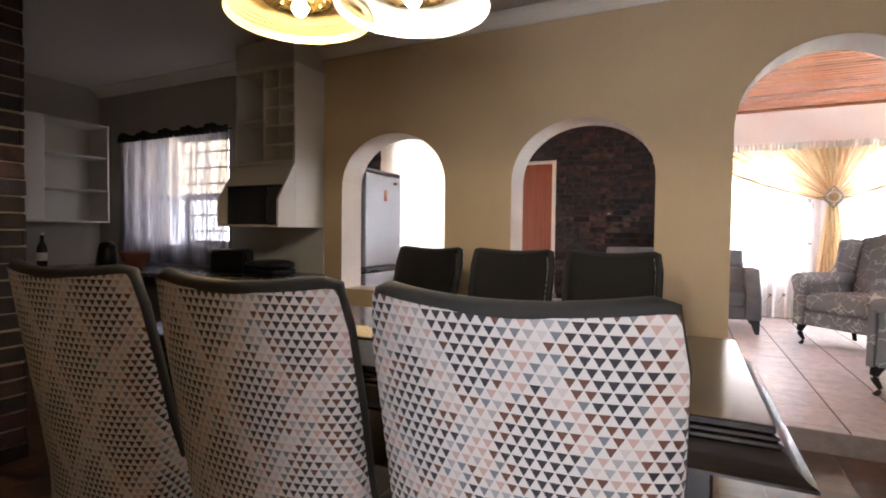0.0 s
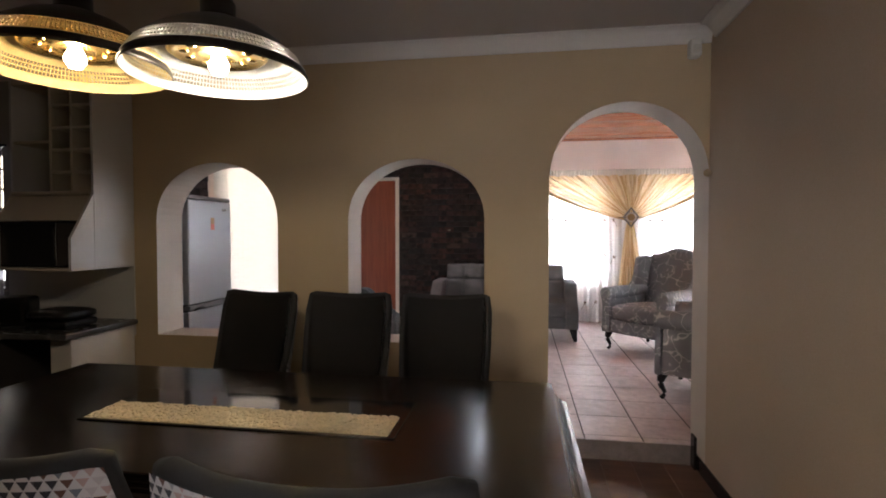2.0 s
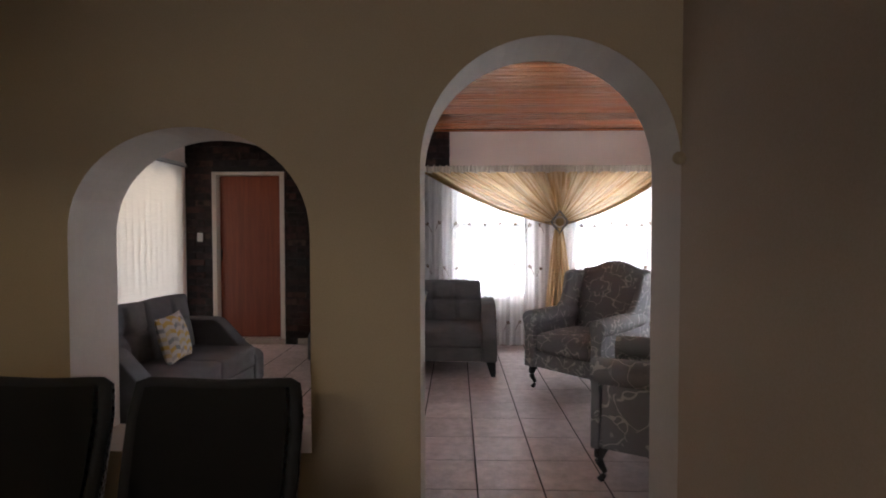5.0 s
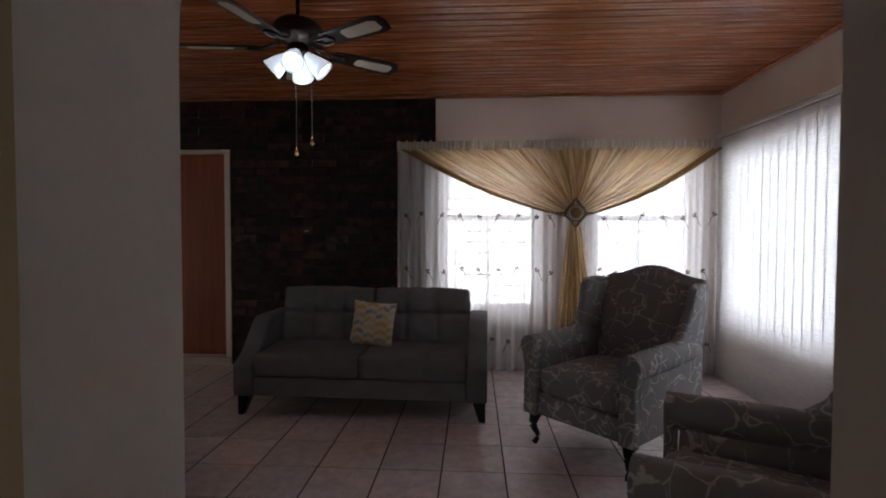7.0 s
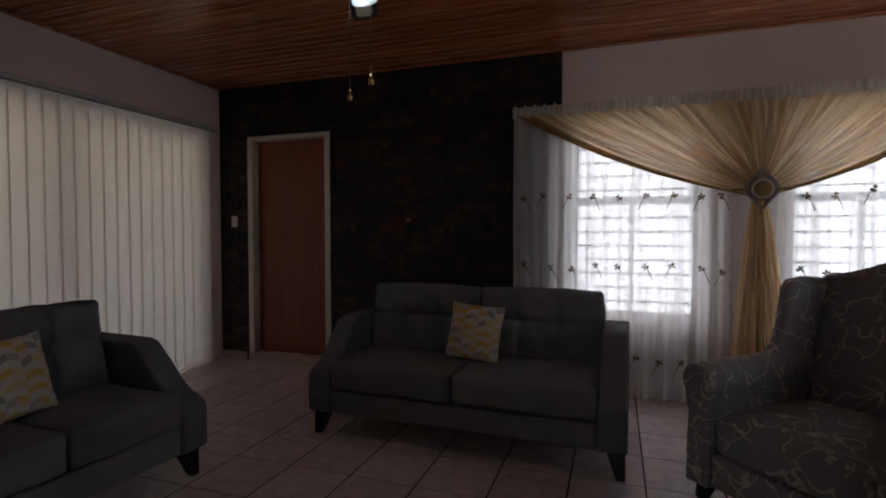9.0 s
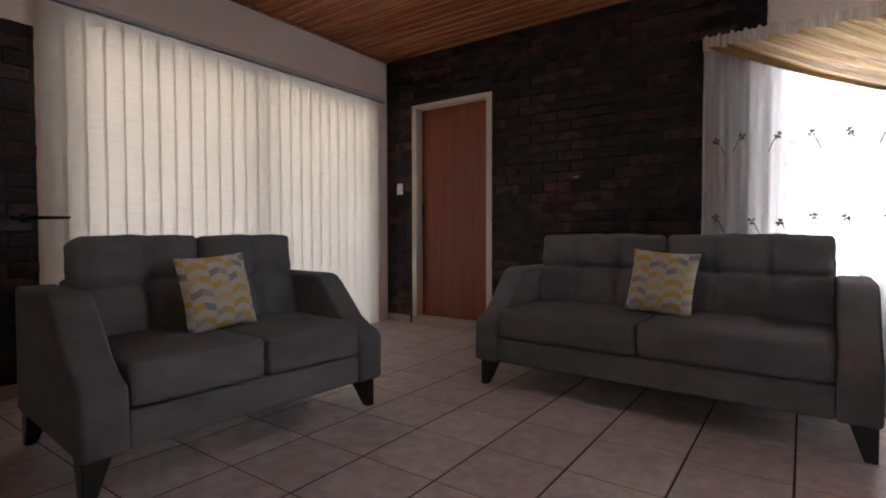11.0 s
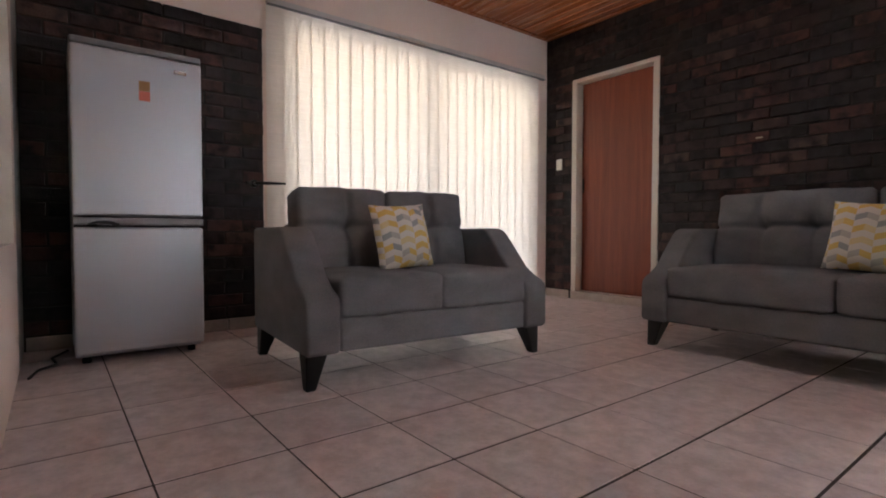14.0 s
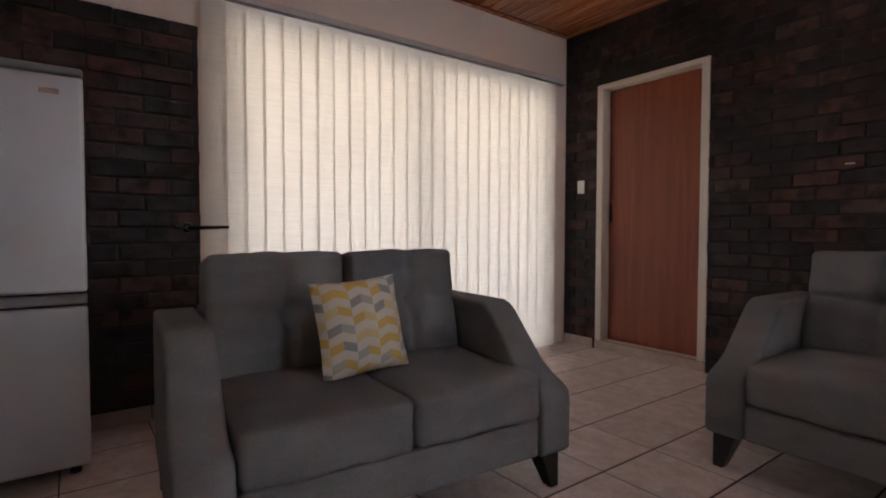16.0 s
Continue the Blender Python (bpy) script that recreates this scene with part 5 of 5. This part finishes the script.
ball = bmesh.new()
bmesh.ops.create_uvsphere(ball, u_segments=16, v_segments=10, radius=0.022)
bl = thing("plaster_ball", Matrix.Translation((XR - 0.02, YA - 0.03, 1.635)), "small round plaster-coloured knob at the arch's foot", "knob")
part("ball", ball, PLASTER_D, bl, "", True)
part("stalk", tube([(0, 0, 0), (0, 0.03, 0)], 0.010), PLASTER_D, bl)
cm = thing("alarm_sensor", Matrix.Translation((XR - 0.10, YA - 0.03, 2.33)), "small white alarm sensor in the ceiling corner", "alarm sensor")
part("housing", box((-0.03, -0.045, -0.05), (0.03, 0.03, 0.05), 0.012, 2), PLASTIC, cm)
part("window", box((-0.02, -0.050, -0.03), (0.02, -0.044, 0.012), 0.004, 1), SHADE_SILVER, cm)
so = thing("wall_socket", Matrix.Translation((XR, 2.05, 0.17)), "white plastic wall socket above the skirting", "socket")
part("plate", box((-0.010, -0.06, -0.04), (0.0, 0.06, 0.04), 0.003, 1), PLASTIC, so)

# brick pier between dining room and kitchen
PX0, PX1, PY0, PY1 = -3.45, -2.98, 1.02, 1.38
pier = structure("brick_pier", box((PX0 + 0.011, PY0 + 0.011, FD), (PX1 - 0.011, PY1 - 0.011, CD)), MORTAR_PALE, "dark brick pier with pale raked joints", "pier")

# ---- kitchen ----
wu = thing("kitchen_wall_unit", Matrix.Translation((0, 0, 0)), "white wall unit with pigeonholes above a hood", "wall cabinet")
UX0, UX1, UY, UZ0, UZ1, UH = -3.155, -2.558, 2.84, 1.07, 2.26, 1.535
part("side_panel", box((UX1 - 0.018, UY, UZ0), (UX1, YA - 0.002, UZ1), 0.002, 1), WHITE_BOARD, wu, "white end panel")
part("side_panel", box((UX0, UY, UH), (UX0 + 0.018, YA - 0.002, UZ1), 0.002, 1), WHITE_BOARD, wu)
part("top_board", box((UX0 + 0.018, UY, UZ1 - 0.035), (UX1 - 0.018, YA - 0.002, UZ1), 0.002, 1), CREAM_BOARD, wu)
part("bottom_board", box((UX0 + 0.018, UY, UH), (UX1 - 0.018, YA - 0.002, UH + 0.02), 0.002, 1), CREAM_BOARD, wu)
part("back_board", box((UX0 + 0.018, YA - 0.012, UH + 0.02), (UX1 - 0.018, YA - 0.003, UZ1 - 0.035)), CREAM_BOARD, wu)
for x in (-2.865, -2.715):
    part("divider", box((x - 0.008, UY + 0.004, UH + 0.02), (x + 0.008, YA - 0.012, UZ1 - 0.035), 0.002, 1), CREAM_BOARD, wu)
part("shelf", box((UX0 + 0.018, UY + 0.006, 1.86), (-2.873, YA - 0.012, 1.876), 0.002, 1), CREAM_BOARD, wu)
for k in range(4):
    z = 1.67 + 0.138 * k
    part("shelf", box((-2.857, UY + 0.006, z), (-2.723, YA - 0.012, z + 0.014), 0.002, 1), CREAM_BOARD, wu)
    part("shelf", box((-2.707, UY + 0.006, z), (UX1 - 0.018, YA - 0.012, z + 0.014), 0.002, 1), CREAM_BOARD, wu)
cheek = [(2.672, UZ0), (2.672, 1.262), (2.836, UH), (2.838, UH), (2.838, UZ0)]
part("hood_side", moved(extruded(cheek, 0.017, "x"), Matrix.Translation((UX1 - 0.017, 0, 0))), WHITE_BOARD, wu, "white tapering hood cheek")
part("hood_side", moved(extruded(cheek[:3] + [(YA - 0.003, UH), (YA - 0.003, UZ0)], 0.016, "x"), Matrix.Translation((UX0, 0, 0))), CREAM_BOARD, wu)
part("hood_slope", moved(extruded([(2.738, 1.372), (2.832, 1.528), (2.842, 1.520), (2.752, 1.372)], UX1 - UX0 - 0.036, "x"), Matrix.Translation((UX0 + 0.018, 0, 0))), CREAM_BOARD, wu, "sloping hood front")
part("hood_lip", box((UX0 + 0.018, UY - 0.022, UH + 0.001), (UX1 - 0.019, UY - 0.002, UH + 0.019), 0.003, 1), CREAM_BOARD, wu, "narrow ledge above the hood")
part("hood_floor", box((UX0 + 0.017, 2.676, UZ0), (UX1 - 0.019, YA - 0.004, UZ0 + 0.015)), CREAM_BOARD, wu)
mw = thing("microwave_oven", Matrix.Translation((0, 0, 0)), "black microwave oven set into the hood", "microwave")
part("body", box((UX0 + 0.022, 2.742, UZ0 + 0.0165), (UX1 - 0.026, YA - 0.02, 1.366), 0.006, 1), METAL_BLACK, mw)
part("door_glass", box((UX0 + 0.034, 2.735, UZ0 + 0.028), (UX1 - 0.165, 2.7415, 1.355), 0.003, 1), GLASS_DARK, mw, "black glass door")
part("control_panel", box((UX1 - 0.160, 2.735, UZ0 + 0.028), (UX1 - 0.034, 2.7415, 1.355), 0.003, 1), UNIT_DARK, mw)
part("door_handle", tube([(UX1 - 0.172, 2.728, UZ0 + 0.06), (UX1 - 0.172, 2.722, UZ0 + 0.10), (UX1 - 0.172, 2.722, 1.29), (UX1 - 0.172, 2.728, 1.33)], 0.006, 6), METAL_BLACK, mw)
tagged(link("splashback", box((UX0 - 0.4, YA - 0.012, 0.60), (UX1 + 0.0, YA - 0.001, 1.078)), WHITE_BOARD), "white tiled splashback panel above the worktop", "splashback", "", "structure")

ZC = 0.71
wt = tagged(link("worktop", extruded([(-5.15, 2.55), (-3.1, 2.46), (-2.96, 2.46), (-2.90, 2.57), (-2.53, 2.60), (-2.53, YA - 0.013), (-5.15, YA - 0.013)], 0.034, "z", 0.006, 2), COUNTER, None, "", False, Matrix.Translation((0, 0, ZC - 0.034))), "dark grey laminate worktop with a glossy top", "worktop")
for x0, x1, y in ((-4.88, -4.30, 2.60), (-4.298, -3.64, 2.58), (-3.638, -2.97, 2.55)):
    cu = thing("base_cabinet", Matrix.Translation((x0, 0, FD)), "dark base cupboard under the worktop", "base cabinet", "base cupboards")
    part("body", box((0, y + 0.02, 0.0), (x1 - x0, YA - 0.02, ZC - FD - 0.036), 0.003, 1), UNIT_DARK, cu)
    for k in (0, 1):
        w = (x1 - x0) / 2
        d = part("door", box((k * w + 0.003, y, 0.10), ((k + 1) * w - 0.003, y + 0.018, ZC - FD - 0.05), 0.004, 1), UNIT_DARK, cu)
        part("handle", tube([(k * w + (w - 0.04 if k == 0 else 0.04), y - 0.018, 0.52), (k * w + (w - 0.04 if k == 0 else 0.04), y - 0.018, 0.64)], 0.005, 6), METAL_STEEL, d)
tagged(link("end_panel", box((-2.70, 2.66, FD), (-2.558, YA - 0.014, ZC - 0.036), 0.003, 1), WHITE_BOARD), "white panel carrying the worktop's end", "panel")

# west cupboards with open shelves
kw = thing("kitchen_wall_cabinet", Matrix.Translation((XK + 0.002, 1.72, 1.10)), "white wall cupboard with open corner shelves", "wall cabinet")
part("carcass", box((0, 0, 0), (0.31, 0.80, 0.95), 0.003, 1), WHITE_BOARD, kw)
for k in (0, 1):
    part("door", box((0.311, 0.4 * k + 0.004, 0.01), (0.33, 0.4 * k + 0.394, 0.94), 0.004, 1), WHITE_BOARD, kw)
part("open_back", box((0, 0.80, 0), (0.012, 1.36, 0.95)), WHITE_BOARD, kw)
for z in (0.0, 0.30, 0.62, 0.93):
    part("shelf", box((0.013, 0.802, z), (0.30, 1.34, z + 0.018), 0.003, 1), WHITE_BOARD, kw)
part("side_panel", box((0.012, 1.342, 0), (0.31, 1.36, 0.95), 0.003, 1), WHITE_BOARD, kw)
side_top = tagged(link("worktop", box((XK + 0.002, 0.9, ZC - 0.034), (-4.86, 2.54, ZC), 0.006, 2), COUNTER), "dark laminate worktop along the kitchen end", "worktop")
for y0 in (0.95, 1.70):
    cu = thing("base_cabinet", Matrix.Translation((XK + 0.002, y0, FD)), "dark base cupboard under the end worktop", "base cabinet", "base cupboards")
    part("body", box((0, 0, 0), (0.54, 0.745, ZC - FD - 0.036), 0.003, 1), UNIT_DARK, cu)
    part("door", box((0.541, 0.01, 0.10), (0.558, 0.735, ZC - FD - 0.05), 0.004, 1), UNIT_DARK, cu)

ts = thing("toaster", Matrix.Translation((-3.12, 2.78, ZC)) @ Matrix.Rotation(radians(20), 4, "Z"), "black and steel toaster on the worktop", "toaster")
part("body", box((-0.14, -0.085, 0.008), (0.14, 0.085, 0.19), 0.03, 3), METAL_BLACK, ts)
part("side_plate", box((-0.142, -0.07, 0.03), (-0.138, 0.07, 0.16)), METAL_STEEL, ts)
for y in (-0.03, 0.03):
    part("slot", box((-0.10, y - 0.012, 0.1895), (0.10, y + 0.012, 0.1915)), SEAL, ts)
part("lever", box((-0.165, -0.012, 0.11), (-0.141, 0.012, 0.125), 0.004, 1), SEAL, ts)
part("feet", box((-0.12, -0.07, 0), (0.12, 0.07, 0.009)), SEAL, ts)
gr = thing("contact_grill", Matrix.Translation((-2.80, 2.84, ZC)), "flat black contact grill on the worktop", "grill")
part("base", box((-0.15, -0.12, 0.006), (0.15, 0.12, 0.05), 0.018, 3), METAL_BLACK, gr)
part("lid", cushion((0.30, 0.24, 0.055), 0.025, (0, 0, 0.012), 6), METAL_BLACK, gr, "", True, Matrix.Translation((0, 0, 0.080)))
part("handle", tube([(-0.06, -0.13, 0.075), (-0.05, -0.155, 0.08), (0.05, -0.155, 0.08), (0.06, -0.13, 0.075)], 0.008), SEAL, gr)
part("feet", box((-0.12, -0.09, 0), (0.12, 0.09, 0.007)), SEAL, gr)
kt = thing("kettle", Matrix.Translation((-4.75, 2.82, ZC)), "dark electric kettle on the worktop", "kettle")
part("body", lathe([(0, 0.01), (0.085, 0.01), (0.082, 0.06), (0.070, 0.15), (0.058, 0.20), (0.03, 0.215), (0, 0.22)], 24), METAL_BLACK, kt, "", True)
part("handle", tube([(0.055, 0, 0.19), (0.115, 0, 0.18), (0.125, 0, 0.11), (0.085, 0, 0.05)], 0.010), SEAL, kt, "", True)
part("base", lathe([(0, 0), (0.09, 0), (0.09, 0.012), (0, 0.012)], 24), SEAL, kt)
bt = thing("bottle", Matrix.Translation((-5.05, 2.45, ZC)), "dark bottle with a pale label on the worktop", "bottle")
part("body", lathe([(0, 0), (0.036, 0), (0.038, 0.02), (0.038, 0.16), (0.015, 0.22), (0.014, 0.27), (0, 0.27)], 20), GLASS_DARK, bt, "", True)
part("label", lathe([(0.0385, 0.05), (0.0385, 0.12)], 20), PLASTIC, bt, "pale paper label", True)
part("cap", lathe([(0, 0.27), (0.016, 0.27), (0.016, 0.295), (0, 0.295)], 16), PLASTIC, bt)
pt = thing("plant_pot", Matrix.Translation((-4.35, 2.82, ZC)), "terracotta-brown bowl on the kitchen worktop", "pot")
part("bowl", lathe([(0, 0.0), (0.07, 0.0), (0.11, 0.11), (0.118, 0.135), (0.108, 0.135), (0.098, 0.10), (0, 0.02)], 28), TERRACOTTA, pt, "", True)

# ---- pieces of floors and walls ----
def pieces(name, parent, slots, meshes, material, limit=300):
    """Places small meshes: slots are (mesh key, matrix); those past the limit are joined into one part."""
    data = {}
    rest = bmesh.new()
    for i, (key, m) in enumerate(slots):
        if i < limit:
            if key not in data:
                b = meshes(key)
                me = bpy.data.meshes.new(name)
                b.to_mesh(me)
                b.free()
                me.materials.append(material)
                data[key] = me
            ob = new(name, data[key])
            ob.parent = parent
            ob.matrix_parent_inverse = parent.matrix_basis.inverted()
            ob.matrix_basis = m
        else:
            joined(rest, moved(meshes(key), m))
    if rest.verts:
        ob = part(name + "_field", rest, material, parent)
        ob["kind"] = "stuff"
    else:
        rest.free()


def tile_mesh(key):
    w, d, h = key
    return box((0, 0, -h), (w, d, 0), 0.0025, 1)


floor_l = bpy.data.objects["floor_lounge"]
slots = []
P = 0.3565
GX, GY = -0.257, 5.186
rng = random.Random(11)
ys = sorted({round(GY + P * k, 4) for k in range(-9, 9)})
xs = sorted({round(GX + P * k, 4) for k in range(-10, 11)})
for yy in ys:
    for xx in xs:
        x0, x1, y0, y1 = max(xx, XW), min(xx + P, XE), max(yy, YT + 0.001), min(yy + P, YN)
        if not (y0 < YB - 0.3 and (x1 < 0.2 or x0 > XR)) and x1 - x0 > 0.02 and y1 - y0 > 0.02:
            key = (round(x1 - x0 - 0.0075, 4), round(y1 - y0 - 0.004, 4), 0.008)
            slots.append((key, Matrix.Translation((x0 + 0.0037, y0 + 0.002, rng.uniform(-0.0006, 0.0002)))))
pieces("tile", floor_l, slots, tile_mesh, TILE, 330)

# skirting tiles
slots = []
x = XW + 0.012
while x < XE:
    if not (-2.74 < x < -1.80 or -2.74 < x + 0.345 < -1.80):
        slots.append(((0.345, 0.010, 0.078), pose(x, YN - 0.033, 0.079)))
    x += 0.35
slots.append(((0.30, 0.010, 0.078), pose(XW + 0.014, YN - 0.0331, 0.0785)))
pieces("skirting_tile", wall_n, slots, tile_mesh, SKIRT)
slots = [((0.010, 0.345, 0.078), pose(XW + 0.023, YB + 0.01 + 0.35 * k, 0.079)) for k in range(4)]
pieces("skirting_tile", wall_w, slots, tile_mesh, SKIRT)

# laminate planks
slots = []
row = 0
x = XR - 0.19
while x > XK:
    y0 = YS - 0.6 * (row % 3) * 0.7
    while y0 < YT - 0.001:
        a, b = max(y0, YS), min(y0 + 1.25, YT - 0.001)
        if b - a > 0.05:
            slots.append(((0.1885, round(b - a - 0.0015, 4), 0.006), pose(x, a, FD)))
        y0 += 1.25
    x -= 0.19
    row += 1


def plank_mesh(key):
    w, d, h = key
    return moved(box((0, -w, -h), (d, 0, 0), 0.0012, 1), Matrix.Rotation(radians(90), 4, "Z"))


pieces("plank", floor_d, slots, plank_mesh, FLOOR_WOOD)

# face bricks
BL, BH, CO = 0.222, 0.073, 0.0825


def brick_mesh(key):
    w, k = key
    b = box((0.0, 0.0, 0.0), (w, 0.022, BH), 0.004, 1)
    r = random.Random(k)
    for v in b.verts:
        v.co += Vector((r.uniform(-1, 1) * 0.0026, r.uniform(-1, 1) * 0.0026, r.uniform(-1, 1) * 0.0026))
    return b


def courses(a0, a1, z0, z1, holes, place, seed):
    """Stretcher bond between a0 and a1; holes are (a0, z0, a1, z1)."""
    r = random.Random(seed)
    out = []
    row, z = 0, z0 + 0.005
    while z + BH * 0.6 < z1:
        a = a0 - (0.0 if row % 2 == 0 else 0.116)
        while a < a1 - 0.02:
            spans = [(max(a, a0), min(a + BL, a1))]
            for h0, g0, h1, g1 in holes:
                if z + BH > g0 and z < g1:
                    cut = []
                    for s, e in spans:
                        if e <= h0 or s >= h1:
                            cut.append((s, e))
                        else:
                            cut += [(s, h0), (h1, e)]
                    spans = [(s, e) for s, e in cut if e - s > 0.025]
            for s, e in spans:
                if e - s > 0.025:
                    out.append(((round(e - s, 3), r.randrange(5)), place(s, z + r.uniform(-0.0015, 0.0015), r.uniform(-0.005, 0.004))))
            a += BL + 0.0105
        z += CO
        row += 1
    return out


slots = courses(XW + 0.014, 0.253, 0.0, CL - 0.03, [(-2.722, 0.0, -1.808, 2.165)], lambda a, z, o: pose(a, YN - 0.022 + o, z), 21)
slots.sort(key=lambda s: abs(s[1].translation.x + 1.6) + abs(s[1].translation.z - 1.2))
pieces("brick", wall_n, slots, brick_mesh, BRICK)
slots = courses(YB + 0.002, 4.73, 0.0, 2.06, [], lambda a, z, o: pose(XW + 0.022 + o, a, z, 0, 0, 90), 22)
pieces("brick", wall_w, slots, brick_mesh, BRICK)
slots = courses(PY0, PY1, FD, CD, [], lambda a, z, o: pose(PX1 + o, a, z, 0, 0, 90), 23)
slots += courses(PX0, PX1, FD, CD, [], lambda a, z, o: pose(a, PY0 + o, z), 24)
slots += courses(PY0, PY1, FD, CD, [], lambda a, z, o: pose(PX0 + 0.022 + o, a, z, 0, 0, 90), 26)
slots += courses(PX0, PX1, FD, CD, [], lambda a, z, o: pose(a, PY1 - 0.022 + o, z), 25)
pieces("brick", pier, slots, brick_mesh, BRICK)
